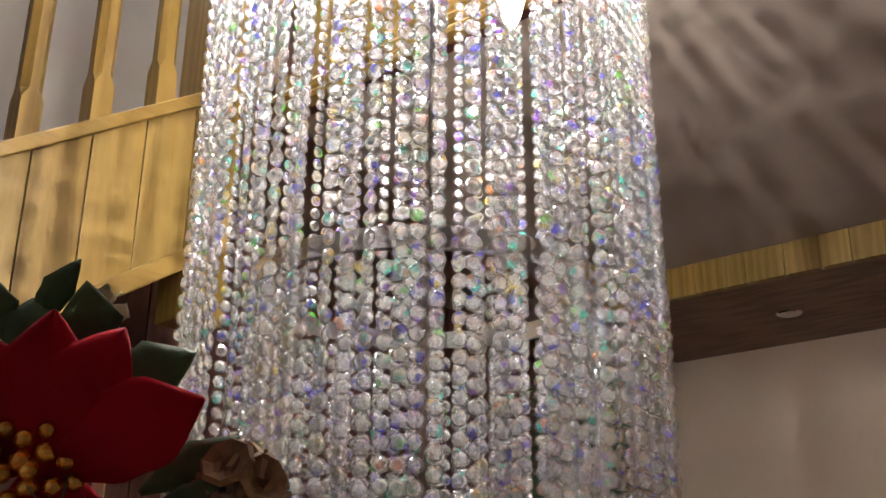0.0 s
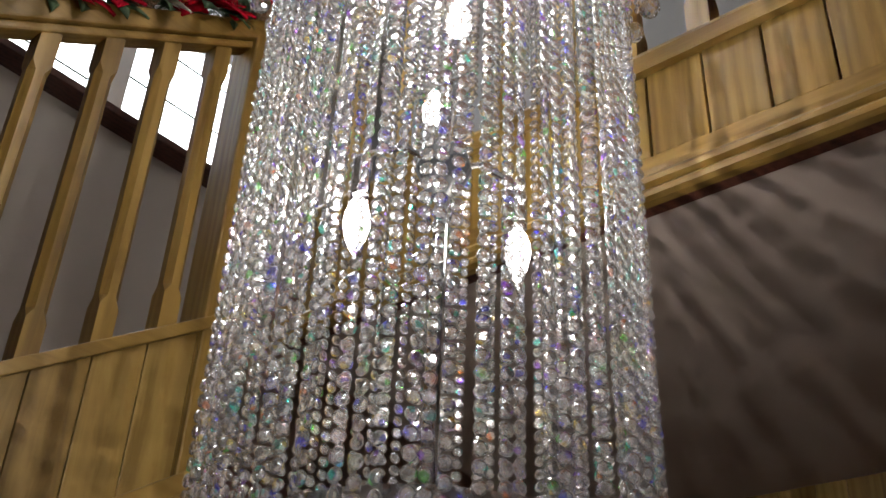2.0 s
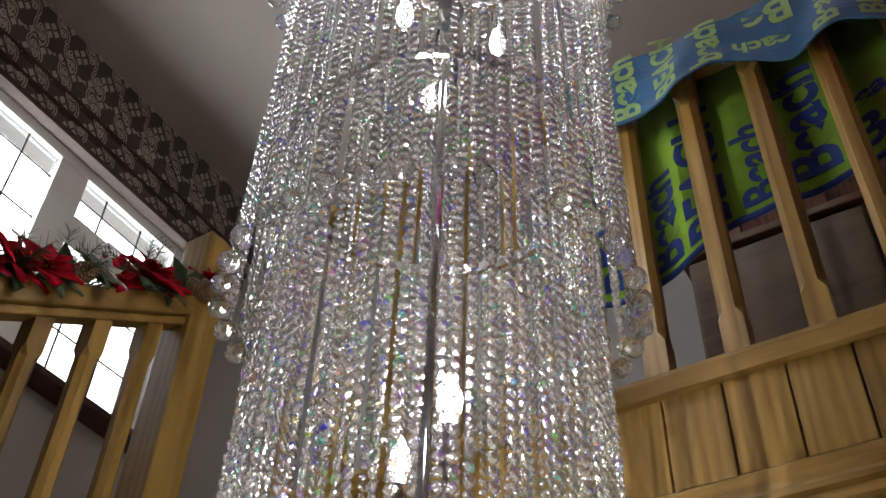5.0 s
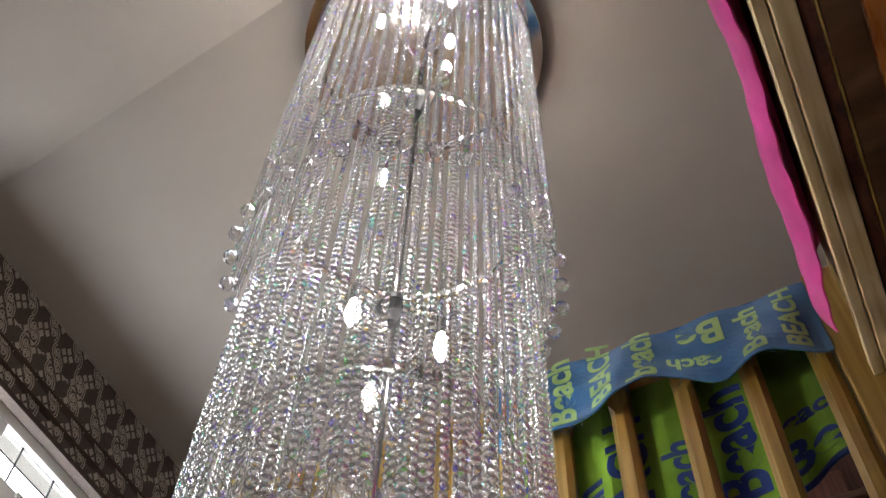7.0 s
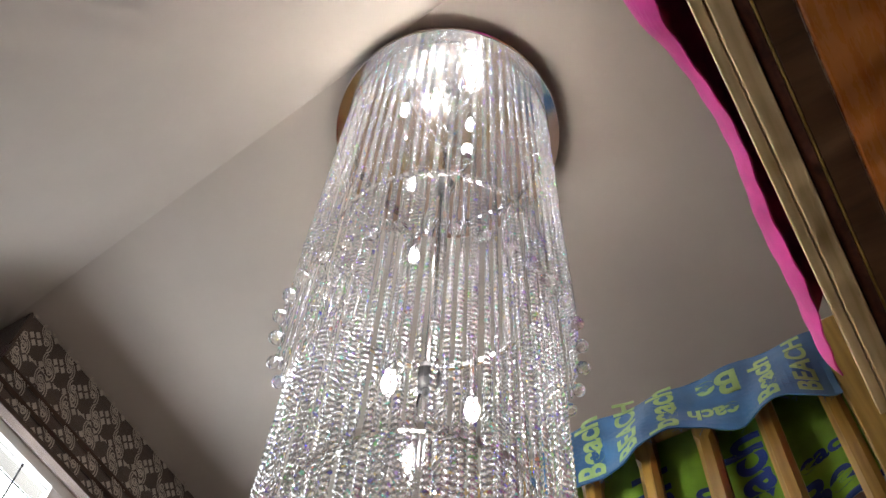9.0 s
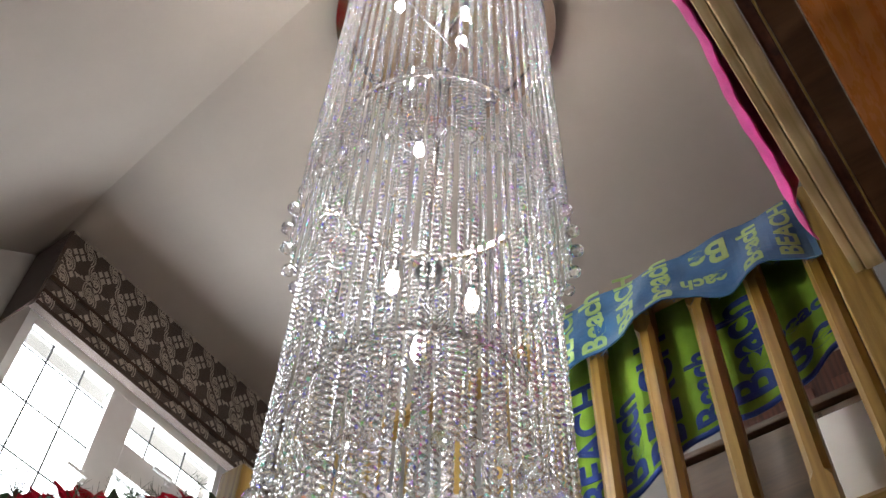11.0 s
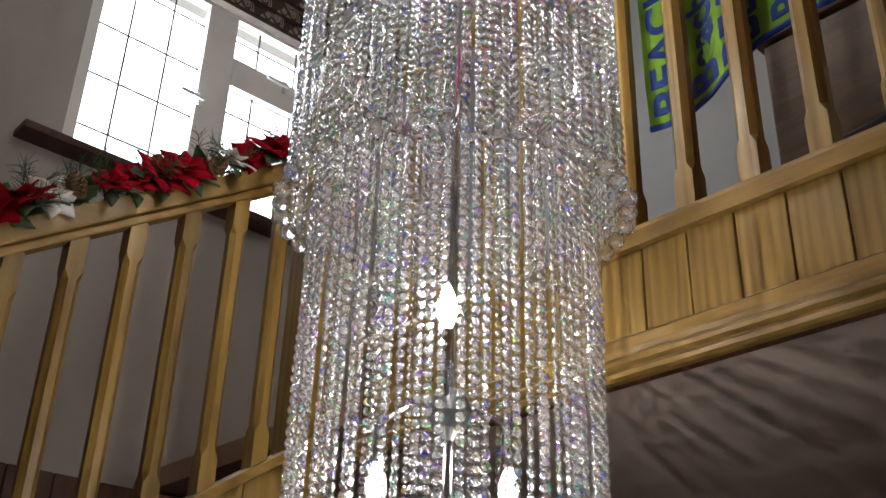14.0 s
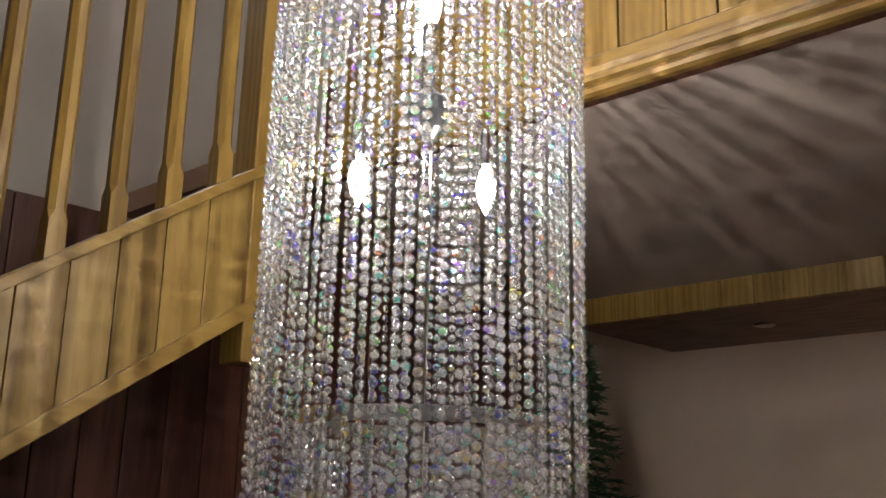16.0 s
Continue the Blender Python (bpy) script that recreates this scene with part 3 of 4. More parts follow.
# radius, top, bottom, end balls
TIERS = ((0.392, 5.378, 3.845, 0.019), (0.337, 4.30, 2.85, 0.019), (0.281, 3.215, 1.44, 0), (0.210, 1.86, 1.05, 0.017))
rnd = random.Random(4)
for k, (R, top, bottom, ball) in enumerate(TIERS):
    bm = lathe([(R + 0.004, -0.012), (R + 0.004, 0.012), (R - 0.006, 0.012), (R - 0.006, -0.012), (R + 0.0035, -0.012)], 64, (0, 0, top + 0.012 - 5.3), False)
    tier = part("tier_hoop", bm, CHROME, chandelier, "chrome hoop hung with crystal strands")
    n = round(2 * math.pi * R / (0.034, 0.029, 0.0238, 0.0238)[k])
    kinds = [strand_mesh(top - bottom, 100 * k + i) for i in range(5)]
    balls = ball_mesh(ball) if ball else None
    length = int((top - bottom) / PITCH) * PITCH
    for i in range(n):
        a = 2 * math.pi * (i + rnd.uniform(-0.13, 0.13)) / n
        rr = R + rnd.uniform(-0.003, 0.003)
        m = pose(rr * math.cos(a), rr * math.sin(a), top - 5.3 - rnd.uniform(0, 0.011), rnd.gauss(0, 0.16), rnd.gauss(0, 0.16), math.degrees(a) + rnd.gauss(0, 9))
        if k == 2 and -0.88 < a - (2 * math.pi if a > math.pi else 0) < -0.56:
            for j in range(int((top - bottom) / PITCH)):
                part("crystal_bead", BEADS[rnd.randrange(3)], None, tier, m=m @ pose(0, 0, -PITCH * (j + 0.5), 0, 0, rnd.gauss(0, 9)))
        else:
            tagged(part("crystal_strand", kinds[rnd.randrange(5)], None, tier, m=m), kind="stuff")
        if balls and i % 2 == 0:
            part("crystal_ball", balls, None, tier, m=pose((rr + 0.010) * math.cos(a), (rr + 0.010) * math.sin(a), top - 5.3 - length - ball, rnd.uniform(0, 360), 0, rnd.uniform(0, 360)))

cpart("stem", tube((0, 0, 5.3), (0, 0, 1.35), 0.011, n=16), CHROME, smooth=True)


def bulb_at(x, y, z, up, hub):
    s = 1 if up else -1
    prof = [(0.006, 0.0), (0.0125, 0.012), (0.0175, 0.03), (0.0185, 0.045), (0.014, 0.066), (0.006, 0.084), (0.001, 0.092)]
    b = lathe([(r, s * (h - 0.045)) for r, h in prof], 12, (x, y, z - 5.3))
    ob = part("bulb", b, ENVELOPE, chandelier, "lit clear candle bulb")
    part("filament", lathe([(0.0005, -0.03), (0.0018, -0.028), (0.0018, 0.028), (0.0005, 0.03)], 8, (x, y, z - 5.3)), BULB_GLASS, ob)
    lamp = new("bulb_lamp", bpy.data.lights.new("bulb_lamp", "POINT"))
    lamp.data.energy, lamp.data.color, lamp.data.shadow_soft_size = BULB_WATTS * (0.5 if z > 5.1 else 1.0), (1.0, 0.93, 0.84), 0.004
    lamp.matrix_world = pose(x, y, z)
    part("lamp_holder", lathe([(0.013, s * -0.045), (0.014, s * -0.05), (0.014, s * -0.105), (0.009, s * -0.115)], 14, (x, y, z - 5.3)), CHROME, chandelier)
    zs = z - s * 0.11 - 5.3
    arm = bmesh.new()
    pts = [Vector((x, y, zs)), Vector((x * 0.9, y * 0.9, zs - s * 0.018)), Vector((x * 0.5, y * 0.5, hub - 5.3 + 0.01)), Vector((0, 0, hub - 5.3))]
    for p, q in zip(pts, pts[1:]):
        add_tube(arm, p, q, 0.005, n=8)
    part("arm", arm, CHROME, chandelier)


def hub_at(z):
    cpart("hub", lathe([(0.012, z + 0.05), (0.035, z + 0.03), (0.042, z), (0.03, z - 0.03), (0.012, z - 0.05)], 20), BLACK, label="dark turned hub")


for z in (2.44, 3.78, 4.95):
    hub_at(z)
for x, y, z, up, hub in ((-0.034, -0.133, 2.284, False, 2.44), (0.089, 0.065, 2.292, False, 2.44), (-0.10, 0.08, 2.66, True, 2.44), (0.115, -0.115, 2.585, True, 2.44),
                         (-0.03, -0.114, 3.637, False, 3.78), (0.107, 0.048, 3.632, False, 3.78), (-0.07, 0.054, 3.56, False, 3.78),
                         (0.15, -0.093, 4.92, True, 4.78), (-0.045, -0.125, 4.77, False, 4.95), (-0.150, 0.079, 4.69, False, 4.95), (0.147, -0.07, 5.2, False, 5.29),
                         (0.235, -0.235, 5.22, False, 5.295), (-0.041, -0.23, 5.22, False, 5.295)):
    bulb_at(x, y, z, up, hub)

# ---- towels ----
def words(text, size, material, parent, place, spread=1.0):
    """Raised lettering laid on a cloth."""
    cu = bpy.data.curves.new("words", "FONT")
    cu.body, cu.size, cu.extrude, cu.offset = text, size, 0.0008, size * 0.028
    cu.space_character = spread
    tmp = bpy.data.objects.new("words", cu)
    scene.collection.objects.link(tmp)
    me = bpy.data.meshes.new_from_object(tmp.evaluated_get(bpy.context.evaluated_depsgraph_get()))
    bpy.data.objects.remove(tmp)
    me.materials.clear()
    me.materials.append(material)
    bm = bmesh.new()
    bm.from_mesh(me)
    bmesh.ops.subdivide_edges(bm, edges=[e for e in bm.edges if e.calc_length() > 0.02], cuts=2)
    for v in bm.verts:
        v.co = place(v.co)
    bm.to_mesh(me)
    bm.free()
    return part("lettering", me, None, parent)


towel = thing("beach_towel", "blue and lime beach towel draped over the landing rail", "towel", 0.55, FACE_Y + 0.04, 3.99)


def towel_front(x, drop):
    """A point on the outer fall of the towel."""
    fall = 0.235 + 0.035 * math.sin(x * 9.0 + 0.6) + 0.02 * math.sin(x * 23)
    z = 4.0 - drop * fall
    y = FACE_Y - 0.012 - 0.018 * drop * (1 + math.sin(x * 17 + 1.0)) - 0.006 * math.sin(x * 31 + drop * 3) - 0.016 * drop * noise.noise(Vector((x * 14, drop * 2.2, 3.1)))
    return Vector((x, y, z))


def towel_back(x, drop):
    z = 4.0 - drop * (0.66 - 0.30 * max(0.0, x - 0.25) + 0.02 * math.sin(x * 11))
    y = FACE_Y + 0.09 + 0.012 * drop * (1 + math.sin(x * 13)) + 0.004 * math.sin(x * 37) + 0.014 * drop * noise.noise(Vector((x * 12, drop * 3, 7.7)))
    return Vector((x, y, z))


TX0, TX1 = 0.06, 0.90
part("outer_fall", local(sheet(lambda u, v: towel_front(TX0 + (TX1 - TX0) * u, v), 48, 12, 0.004), towel), BLUE, towel)
part("crown", local(sheet(lambda u, v: (TX0 + (TX1 - TX0) * u, FACE_Y - 0.012 + 0.102 * v, 4.0 + 0.012 * math.sin(math.pi * v)), 40, 6, 0.004), towel), BLUE, towel)
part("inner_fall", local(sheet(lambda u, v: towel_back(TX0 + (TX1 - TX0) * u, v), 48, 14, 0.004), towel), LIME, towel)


def on_front(x0, drop0, turn):
    """Lays flat lettering on the outer fall, turned so that it reads down the cloth."""
    def place(c):
        u, w = (-c.x, -c.y) if not turn else (-c.y, c.x)
        p = towel_front(x0 + u, drop0 - w / 0.24)
        return Vector((p.x, p.y - 0.0045 - (0.001 if c.z > 0 else 0), p.z)) - towel.location
    return place


def on_back(x0, drop0, turn):
    def place(c):
        u, w = (c.x, c.y) if not turn else (-c.y, c.x)
        p = towel_back(x0 + u, drop0 - w / 0.62)
        return Vector((p.x, p.y - 0.0045 - (0.001 if c.z > 0 else 0), p.z)) - towel.location
    return place


for x0, d0, s, txt, turn in ((0.165, 0.95, 0.084, "BEACH", True), (0.265, 0.97, 0.105, "Beach", True), (0.375, 0.95, 0.086, "BEACH", True), (0.49, 0.97, 0.108, "beach", True), (0.655, 0.62, 0.075, "each", False), (0.68, 0.12, 0.12, "Be", False), (0.765, 0.95, 0.085, "Beach", True), (0.86, 0.93, 0.07, "BEACH", True)):
    words(txt, s, LETTER, towel, on_front(x0, d0, turn))
for x0, d0, s, txt, turn in ((0.17, 0.97, 0.13, "BEACH", True), (0.28, 0.98, 0.12, "Beach", True), (0.40, 0.98, 0.14, "BEACH", True), (0.52, 0.97, 0.12, "Beach", True), (0.66, 0.95, 0.17, "Beach", True), (0.69, 0.93, 0.15, "Be", False), (0.68, 0.7, 0.09, "beach", False)):
    words(txt, s, NAVY, towel, on_back(x0, d0, turn))
def hem_edge(u, v):
    a = 2 * math.pi * v
    return towel_back(TX0 + (TX1 - TX0) * u, 1.0) - towel.location + Vector((0, 0.006 * math.cos(a), 0.010 * math.sin(a)))


part("hem", sheet(hem_edge, 60, 8, 0.001), NAVY, towel)
threads = bmesh.new()
rt = random.Random(8)
for i in range(34):
    p = towel_front(rt.uniform(TX0, TX1), 1.0) - towel.location
    q = p + Vector((rt.uniform(-0.02, 0.02), -0.004, rt.uniform(-0.03, -0.008)))
    add_tube(threads, p, q, 0.0006, n=4)
tagged(part("loose_threads", threads, BLUE, towel), kind="stuff")

# ---- gallery beside the landing ----
GZ = 3.6
gallery = thing("gallery_edge", "timber gallery edge with varnished underside", "gallery", kind="structure")
part("pale_trim", box(0.952, 0.976, -3.3, FACE_Y - 0.012, GZ + 0.006, GZ + 0.05, 0.003), OAK_PALE, gallery)
part("pale_trim", box(0.979, 1.024, -3.3, FACE_Y - 0.012, GZ, GZ + 0.05, 0.005), OAK_PALE, gallery)
part("side_board", box(0.972, 0.99, -3.3, FACE_Y - 0.012, GZ + 0.052, GZ + 0.40), OAK_RAIL, gallery)
part("soffit_board", box(1.027, 1.054, -3.3, 1.9, GZ + 0.016, GZ + 0.05, 0.003), MAHOGANY, gallery)
part("soffit_bead", box(1.0545, 1.060, -3.3, 1.9, GZ + 0.010, GZ + 0.05, 0.002), OAK_LIGHT, gallery)
part("soffit_board", box(1.0605, 1.128, -3.3, 1.9, GZ + 0.014, GZ + 0.05, 0.003), TEAK, gallery)
part("soffit_panel", box(1.131, 3.39, -3.3, 1.9, GZ + 0.004, GZ + 0.05, 0.006), SAPELE, gallery)
pink = thing("pink_towel", "bright pink towel hung along the gallery rail", "towel", 0.94, -0.2, 3.97)


def pink_fall(u, v):
    """Over the board's top edge, out in a soft belly and back under; a loose fold hangs out further along."""
    y = 0.40 - 1.6 * u
    loop = math.exp(-((y + 0.62) / 0.13) ** 2)
    belly = 0.066 + 0.008 * math.sin(y * 9 + 0.5) + 0.05 * loop
    x = 0.966 - belly * math.sin(2.5 * v) - 0.004 * v * math.sin(y * 17 + 3 * v) - 0.002 * math.sin(y * 61 + 5 * v) * v
    corner = max(0.0, (y - 0.18) / 0.22)
    return Vector((x - 0.02 * corner * v, y, 4.012 - v * (0.33 + 0.03 * math.sin(y * 7) - 0.04 * loop)))


part("fall", local(sheet(pink_fall, 90, 20, 0.004), pink), PINK, pink)
part("crown", local(sheet(lambda u, v: (0.966 + 0.03 * v, 0.40 - 1.6 * u, 4.012 + 0.008 * math.sin(math.pi * v)), 40, 4, 0.004), pink), PINK, pink)

# ---- flowers ----
def petal_mesh(length, width, material, seed, ripple=0.1):
    rng = random.Random(seed)
    bm = bmesh.new()
    n, rows = 9, []
    for i in range(n + 1):
        t = i / n
        w = width * (0.16 + 0.84 * math.sin(math.pi / 2 * t / 0.58) if t < 0.58 else ((1.005 - t) / 0.425) ** 0.85)
        if i in (3, 5):
            w *= 1.12
        z = length * 0.22 * math.sin(t * 2.2) + rng.uniform(-1, 1) * length * 0.012
        rows.append([bm.verts.new((length * t, s * w / 2, z - abs(s) * width * 0.12 + ripple * width * 0.2 * math.sin(6 * t + 2 * s))) for s in (-1, -0.5, 0, 0.5, 1)])
    for a, b in zip(rows, rows[1:]):
        for j in range(4):
            bm.faces.new((a[j], a[j + 1], b[j + 1], b[j]))
    bmesh.ops.recalc_face_normals(bm, faces=bm.faces)
    bmesh.ops.solidify(bm, geom=bm.faces[:], thickness=0.0008)
    return mesh_of(bm, material, True)


PETALS = [petal_mesh(0.10, 0.072, RED, i) for i in range(3)]
PETALS_W = [petal_mesh(0.09, 0.055, WHITE_PETAL, 10 + i) for i in range(2)]
LEAVES = [petal_mesh(0.10, 0.045, LEAF, 20 + i) for i in range(3)]
bmb = bmesh.new()
bmesh.ops.create_icosphere(bmb, subdivisions=2, radius=0.006)
GOLD_BEAD = mesh_of(bmb, GOLD, True)


def cone_mesh():
    bm = bmesh.new()
    for j in range(9):
        z, r = 0.008 * j, 0.022 * math.sin(math.pi * (j + 1.4) / 11)
        for i in range(8):
            a = 2 * math.pi * (i + 0.5 * (j % 2)) / 8
            m = Matrix.Translation((0, 0, z)) @ Matrix.Rotation(a, 4, "Z") @ Matrix.Translation((r, 0, 0)) @ Matrix.Rotation(-0.6, 4, "Y") @ Matrix.Diagonal((0.012, 0.013, 0.004, 1))
            bmesh.ops.create_cube(bm, size=1, matrix=m)
    return mesh_of(bm, CONE)


PINE_CONE = cone_mesh()


def sprig_mesh(seed):
    rng = random.Random(seed)
    bm = bmesh.new()
    add_tube(bm, (0, 0, 0), (0.13, 0, 0.03), 0.0018, 0.001, 5)
    for i in range(46):
        t = i / 46
        p = Vector((0.13 * t, 0, 0.03 * t))
        a = rng.uniform(0, 6.28)
        q = p + Vector((0.022, 0.03 * math.cos(a), 0.03 * math.sin(a)))
        add_tube(bm, p, q, 0.0009, 0.0004, 3, False)
    return mesh_of(bm, NEEDLE)


SPRIGS = [sprig_mesh(s) for s in (1, 2)]


def poinsettia(parent, base, scale, petals, rng, leaves=4):
    base = base @ Matrix.Scale(scale, 4)
    for i in range(6):
        part("bract", petals[i % len(petals)], None, parent, m=base @ pose(0, 0, 0, 0, rng.uniform(-12, 6), 60 * i + rng.uniform(-9, 9)))
    for i in range(5):
        part("bract", petals[i % len(petals)], None, parent, m=base @ pose(0, 0, 0.006, 0, rng.uniform(-38, -24), 72 * i + 30 + rng.uniform(-9, 9)) @ Matrix.Scale(0.66, 4))
    for i in range(leaves):
        part("leaf", LEAVES[i % 3], None, parent, m=base @ pose(0, 0, -0.012, 0, rng.uniform(5, 22), 90 * i + rng.uniform(-20, 20)) @ Matrix.Scale(1.15, 4))
    for i in range(7):
        a = i * 2.4
        r = 0.004 * math.sqrt(i) * 1.9
        part("flower_bead", GOLD_BEAD, None, parent, m=base @ pose(r * math.cos(a), r * math.sin(a), 0.014))


rng = random.Random(12)
garland = thing("stair_garland", "artificial poinsettia and pine garland along the stair handrail", "garland", STAIR_X - 0.03, -0.2, stair_z(-0.2) + 0.955)
for i in range(27):
    y = 0.36 - 0.068 * i
    x, z = STAIR_X - 0.03 + rng.uniform(-0.02, 0.02), stair_z(y) + 0.972
    at = Vector((x, y, z)) - garland.location
    for j in range(6):
        part("pine_sprig", SPRIGS[j % 2], None, garland, m=pose(at.x, at.y, at.z, 0, rng.uniform(-50, 5), rng.uniform(0, 360)))
    if i % 5 != 1:
        white = i in (5, 12, 18)
        poinsettia(garland, pose(at.x + 0.03, at.y, at.z + 0.025, rng.uniform(-20, 20), rng.uniform(35, 80), rng.uniform(-40, 10)), rng.uniform(0.75, 1.0), PETALS_W if white else PETALS, rng)
    else:
        part("pine_cone", PINE_CONE, None, garland, m=pose(at.x + 0.03, at.y, at.z + 0.01, rng.uniform(-60, 60), rng.uniform(20, 90), 0))
        for j in range(3):
            part("leaf", LEAVES[j], None, garland, m=pose(at.x, at.y, at.z, 0, rng.uniform(-60, 0), rng.uniform(0, 360)))

# near arrangement on the lower rail
near = thing("poinsettia_arrangement", "red velvet poinsettia with gold beads and green leaves on a rail", "flowers", 0.43, -0.58, 1.50)
face = Vector((0.86, -0.44, -0.10)).to_track_quat("Z", "Y").to_matrix().to_4x4()
heart = Vector((-0.032, -0.100, 0.056))


def broad_petal(seed):
    """A wide velvet bract with a pointed tip, a raised midrib and side veins, nearly flat."""
    r = random.Random(seed)
    bm = bmesh.new()
    rows, n = [], 16
    for i in range(n + 1):
        t = i / n
        w = 0.034 * (0.30 + 0.70 * math.sin(math.pi / 2 * min(1, t / 0.62))) * (1 if t < 0.62 else max(0.02, (1 - ((t - 0.62) / 0.38) ** 1.7)))
        w *= 1 + 0.05 * math.sin(t * 19 + seed)
        row = []
        for j in range(-6, 7):
            k = j / 6
            z = 0.010 * math.sin(t * 2.6) - 0.010 * k * k + 0.0016 * math.exp(-(k * 7) ** 2) + 0.0007 * math.sin((t * 9 - abs(k) * 2.2) * 6.28) * (1 - abs(k)) + 0.0022 * math.sin(5 * t + 4 * k + seed)
            row.append(bm.verts.new((0.1 * t, w * k, z + r.uniform(-1, 1) * 0.0002)))
        rows.append(row)
    for p, q in zip(rows, rows[1:]):
        for j in range(12):
            bm.faces.new((p[j], p[j + 1], q[j + 1], q[j]))
    bmesh.ops.recalc_face_normals(bm, faces=bm.faces)
    bmesh.ops.solidify(bm, geom=bm.faces[:], thickness=0.0008)
    return mesh_of(bm, RED, True)


def laid(root, tip, size, wide=1.0):
    """The pose of a petal or leaf from its root to its tip, turned to the flower's face."""
    root, tip = Vector(root), Vector(tip)
    d = (tip - root).normalized()
    zz = face.col[2].xyz
    zz = (zz - d * zz.dot(d)).normalized()
    k = (tip - root).length / size
    return Matrix.Translation(root) @ Matrix((d, zz.cross(d), zz)).transposed().to_4x4() @ Matrix.Diagonal((k, k * wide, k, 1))


BROAD = [broad_petal(i) for i in range(3)]
for i, tip in enumerate(((-0.028, -0.139, 0.108), (0.001, -0.076, 0.017), (-0.008, -0.112, 0.006), (-0.028, -0.145, 0.067), (-0.016, -0.107, 0.119), (0.001, -0.084, 0.113), (0.022, -0.057, 0.085))):
    lift = face.col[2].xyz * (0.0016 * i)
    part("bract", BROAD[i % 3], None, near, m=laid(heart + lift, Vector(tip) + lift, 0.1, 0.78))
for i in range(15):
    a, r = i * 2.4, 0.0050 * math.sqrt(i)
    part("flower_bead", GOLD_BEAD, None, near, m=Matrix.Translation(heart) @ face @ pose(r * math.cos(a), r * math.sin(a), 0.022 - 0.0006 * i) @ Matrix.Scale(0.72, 4))
for root, tip, k, wide in (((-0.058, -0.095, 0.124), (-0.044, -0.083, 0.155), 0, 0.9), ((-0.041, -0.073, 0.105), (-0.037, -0.083, 0.143), 1, 1.5),
                           ((-0.036, -0.072, 0.092), (-0.028, -0.030, 0.117), 2, 1.2), ((-0.018, -0.056, 0.050), (-0.002, -0.019, 0.077), 0, 0.8), ((-0.064, -0.102, 0.115), (-0.062, -0.115, 0.143), 1, 1.1),
                           ((-0.05, -0.10, 0.10), (-0.062, -0.090, 0.137), 0, 1.4), ((-0.015, -0.05, 0.045), (0.012, -0.022, 0.050), 1, 1.0)):
    part("leaf", LEAVES[k], None, near, m=laid(root, tip, 0.1, wide))
PETALS_C = petal_mesh(0.05, 0.040, CREAM, 31)
for i in range(9):
    part("cream_petal", PETALS_C, None, near, m=pose(-0.062 + 0.001 * i, -0.060 + 0.0016 * i, 0.138 - 0.0022 * i, 20 * i, -70 + 12 * i, 50 * i) @ Matrix.Scale(0.30, 4))
part("cream_stem", tube((-0.058, -0.052, 0.125), (-0.045, -0.060, 0.02), 0.003, n=8), CREAM, near)
for x, y, z, t in ((-0.026, -0.018, 0.044, 60), (-0.011, 0.004, 0.040, 20), (0.031, 0.051, 0.030, 110), (0.057, 0.075, 0.030, 150)):
    part("pine_cone", PINE_CONE, None, near, m=pose(x, y, z, 60, t, t) @ Matrix.Scale(0.75, 4))
for i in range(8):
    part("pine_sprig", SPRIGS[i % 2], None, near, m=pose(-0.10 + 0.014 * i, -0.13 + 0.018 * i, 0.002, 0, rng.uniform(-12, 5), rng.uniform(120, 300)) @ Matrix.Scale(0.6, 4))
low_rail = thing("lower_handrail", "oak handrail end with the flower arrangement on it", "handrail")
part("handrail", prism([(-0.04, 1.42), (0.04, 1.42), (0.045, 1.46), (0.03, 1.495), (-0.03, 1.495), (-0.045, 1.46)], "y", -0.3, 0.3, 0.004), OAK_RAIL, low_rail, m=pose(0.43, -0.58, 0, 0, 0, -42))
part("newel", box(-0.04, 0.04, -0.04, 0.04, 0, 1.418, 0.005), OAK, low_rail, m=pose(0.43, -0.58, 0, 0, 0, -42))

# ---- christmas tree ----
tree = thing("christmas_tree", "dark green artificial christmas tree", "tree", -0.75, 1.45, 0)
part("trunk", tube((0, 0, 0), (0, 0, 2.25), 0.03, 0.008, 8), CONE, tree)
bm = bmesh.new()
rt = random.Random(3)
for i in range(700):
    h = 0.35 + 1.95 * rt.random() ** 0.8
    a = rt.uniform(0, 6.283)
    L = (2.36 - h) * 0.30 * rt.uniform(0.6, 1.1) + 0.03
    d = Vector((math.cos(a), math.sin(a), -0.18))
    p0 = Vector((0, 0, h))
    add_tube(bm, p0, p0 + d * L, 0.004, 0.0015, 4, False)
    for j in range(16):
        t = 0.2 + 0.8 * j / 16
        p = p0 + d * L * t
        q = p + (d + Vector((rt.uniform(-1, 1), rt.uniform(-1, 1), rt.uniform(-0.6, 0.9)))).normalized() * 0.045
        v = [bm.verts.new(w) for w in (p, q, p + Vector((0.006, -0.006, 0.007)))]
        bm.faces.new(v)
part("crown", bm, NEEDLE, tree)

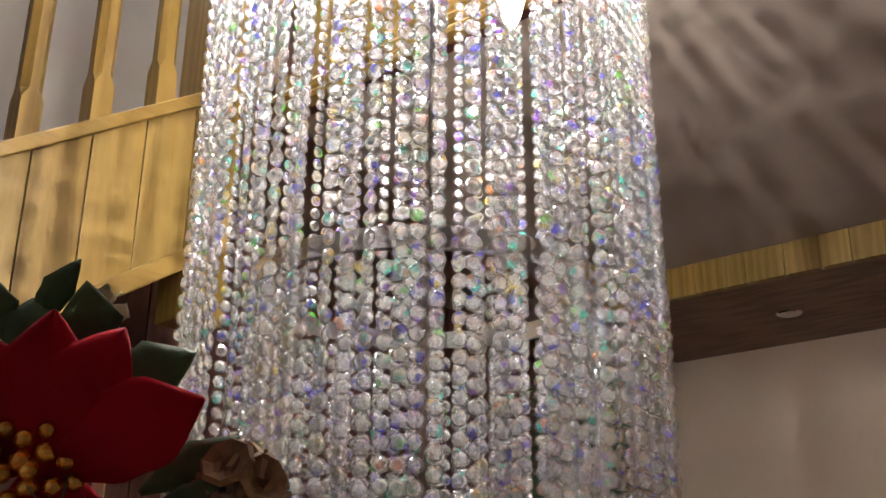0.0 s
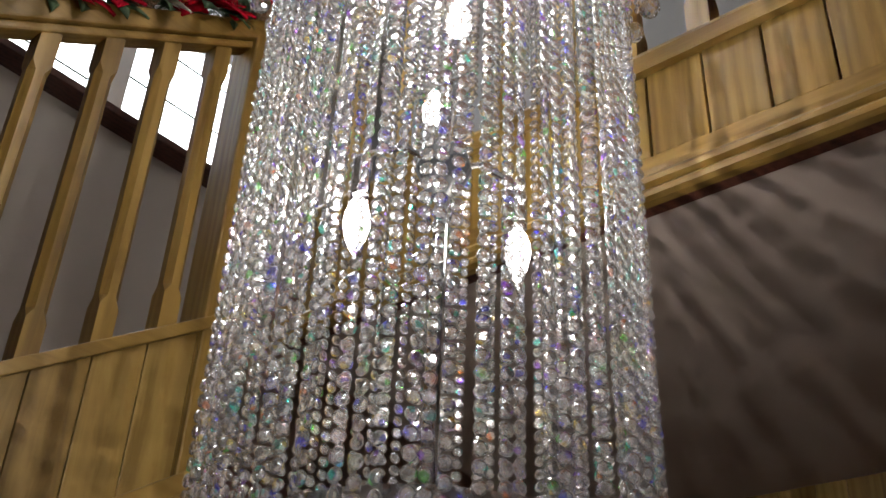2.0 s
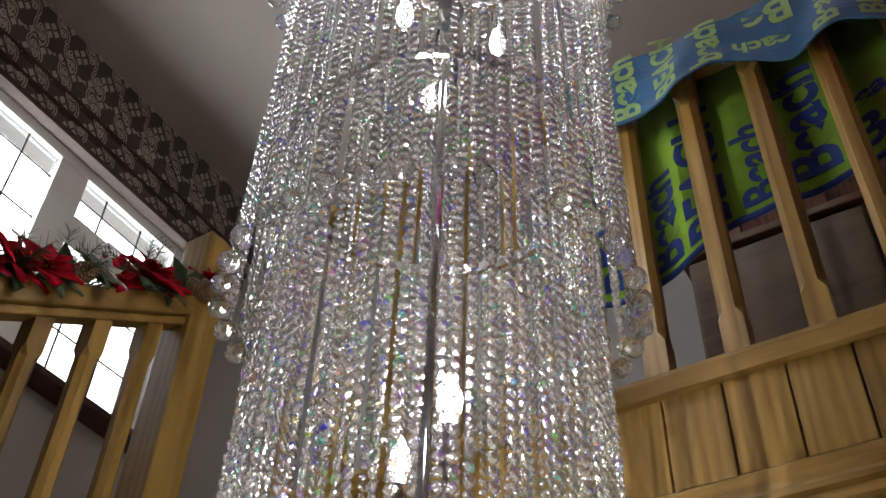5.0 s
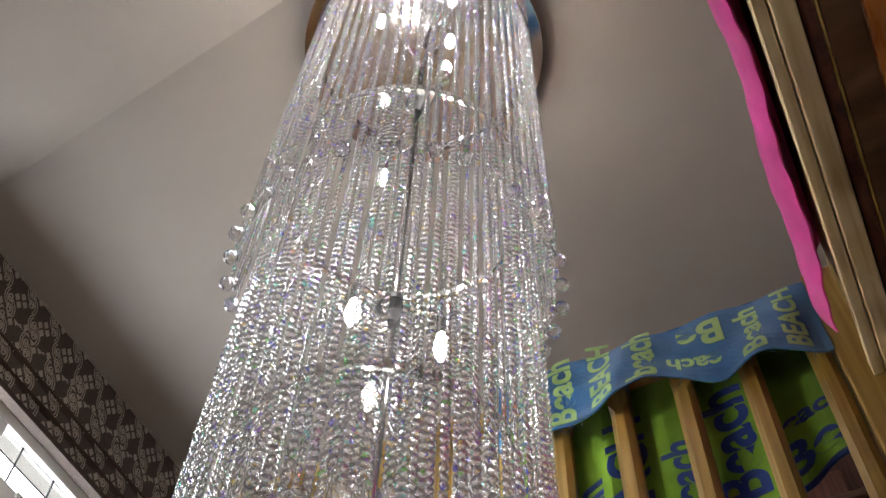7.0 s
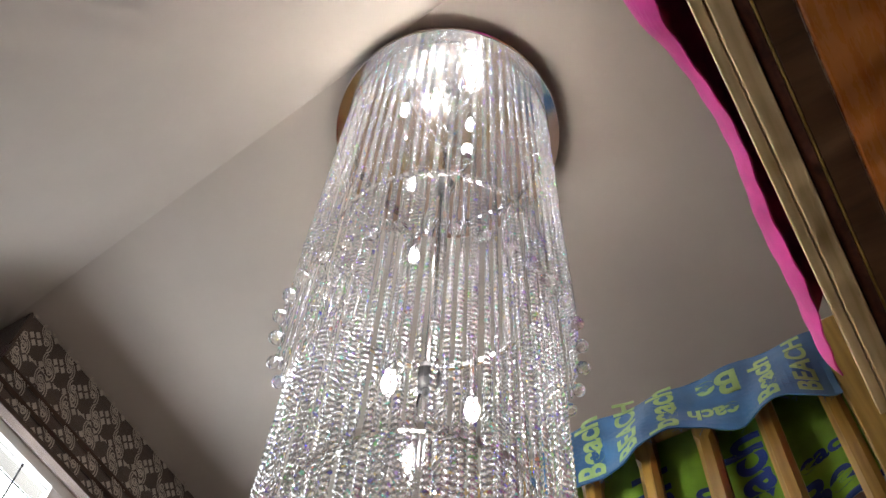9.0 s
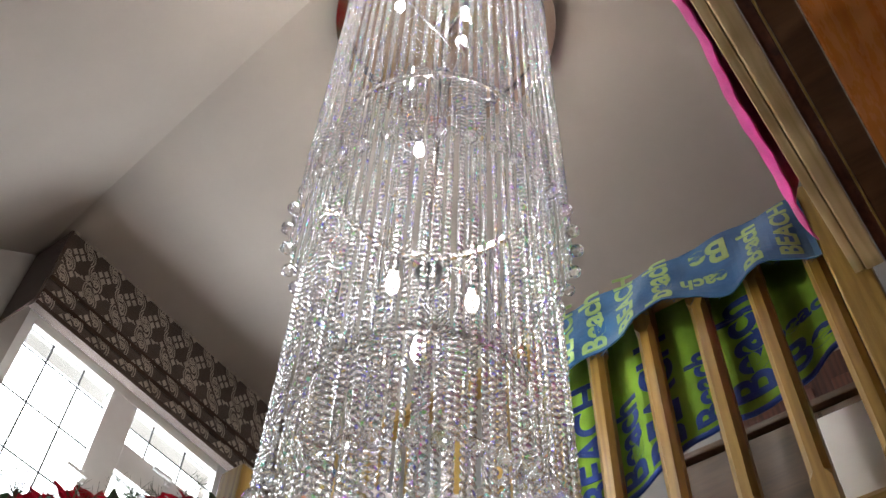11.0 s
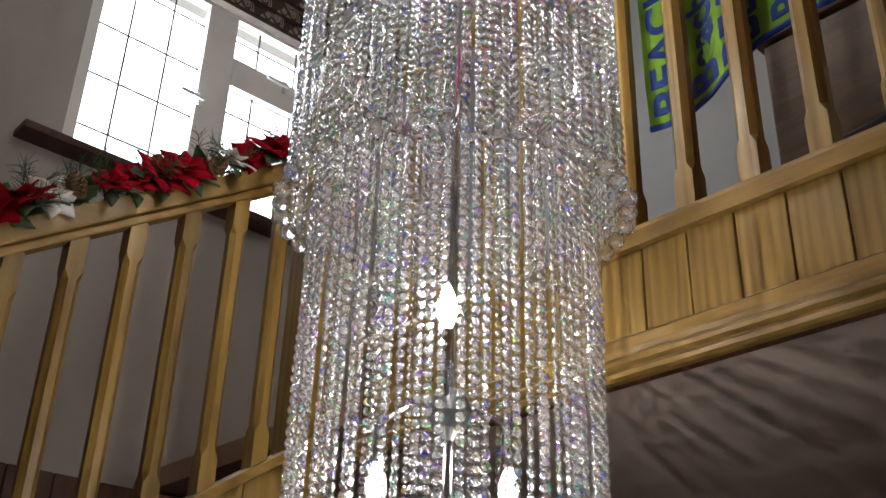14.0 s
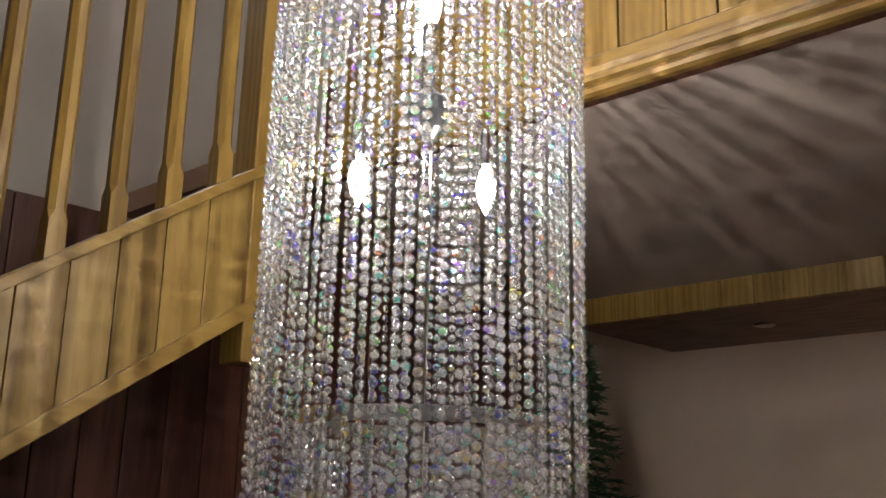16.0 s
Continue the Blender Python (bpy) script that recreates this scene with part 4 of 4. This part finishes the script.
# ---- things on the landing ----
door = thing("door_1", "dark brown panelled door on the landing", "door", 0.55, 1.99, FLOOR2, kind="structure")
part("leaf", box(-0.38, 0.38, -0.045, -0.005, 0.003, 2.0, 0.004), MAHOGANY, door)
for x0, x1, z0, z1 in ((-0.3, -0.04, 0.15, 0.9), (0.04, 0.3, 0.15, 0.9), (-0.3, -0.04, 1.05, 1.85), (0.04, 0.3, 1.05, 1.85)):
    part("panel", box(x0, x1, -0.06, -0.046, z0, z1, 0.006), MAHOGANY, door)
for x0, x1 in ((-0.47, -0.385), (0.385, 0.47)):
    part("door_frame", box(x0, x1, -0.06, -0.003, 0.003, 2.09, 0.004), WALNUT, door)
robe = thing("cabinet", "low brown polished wooden cabinet on the landing", "cabinet", 0.9, 1.33, FLOOR2)
part("carcass", box(-0.74, 0.74, -0.26, 0.26, 0, 0.92, 0.004), TEAK, robe)
part("top", box(-0.76, 0.76, -0.285, 0.27, 0.923, 0.95, 0.006), TEAK, robe)
for x0, x1 in ((-0.73, -0.25), (-0.24, 0.24), (0.25, 0.73)):
    d = part("door", box(x0, x1, -0.28, -0.263, 0.05, 0.90, 0.004), TEAK, robe)
    part("handle", tube((x1 - 0.04, -0.295, 0.40), (x1 - 0.04, -0.295, 0.50), 0.005), BLACK, d)
parcel = thing("wrapped_parcel", "flat parcel in creased clear plastic wrap", "parcel", 0.62, 0.90, FLOOR2)


def wrap(u, v):
    p = Vector((-0.34 + 0.75 * u, 0.02 * math.sin(9 * u + 4 * v), 0.33 * v + 0.003))
    return p + Vector((0, 0.02 * noise.noise(p * 14), 0))


part("wrap", sheet(wrap, 40, 22, 0.05), WRAP, parcel)
vac = thing("vacuum_tube", "black vacuum cleaner tube leaning on the landing", "vacuum cleaner", 0.2, 0.8, FLOOR2)
bm = tube((0.02, 0, 0.30), (0.75, 0.03, 0.40), 0.016, n=14)
add_tube(bm, (0.0, 0, 0.29), (0.06, 0, 0.305), 0.024, n=14)
add_tube(bm, (0.1, 0.0, 0.0), (0.1, 0, 0.31), 0.012, n=10)
add_tube(bm, (0.72, 0.03, 0.0), (0.72, 0.03, 0.395), 0.012, n=10)
part("tube", bm, BLACK, vac)
carton = thing("white_box", "plain white cardboard box on the landing", "box", 0.80, 0.72, FLOOR2)
part("carton", box(-0.09, 0.09, -0.06, 0.06, 0, 0.52, 0.004), UPVC, carton)
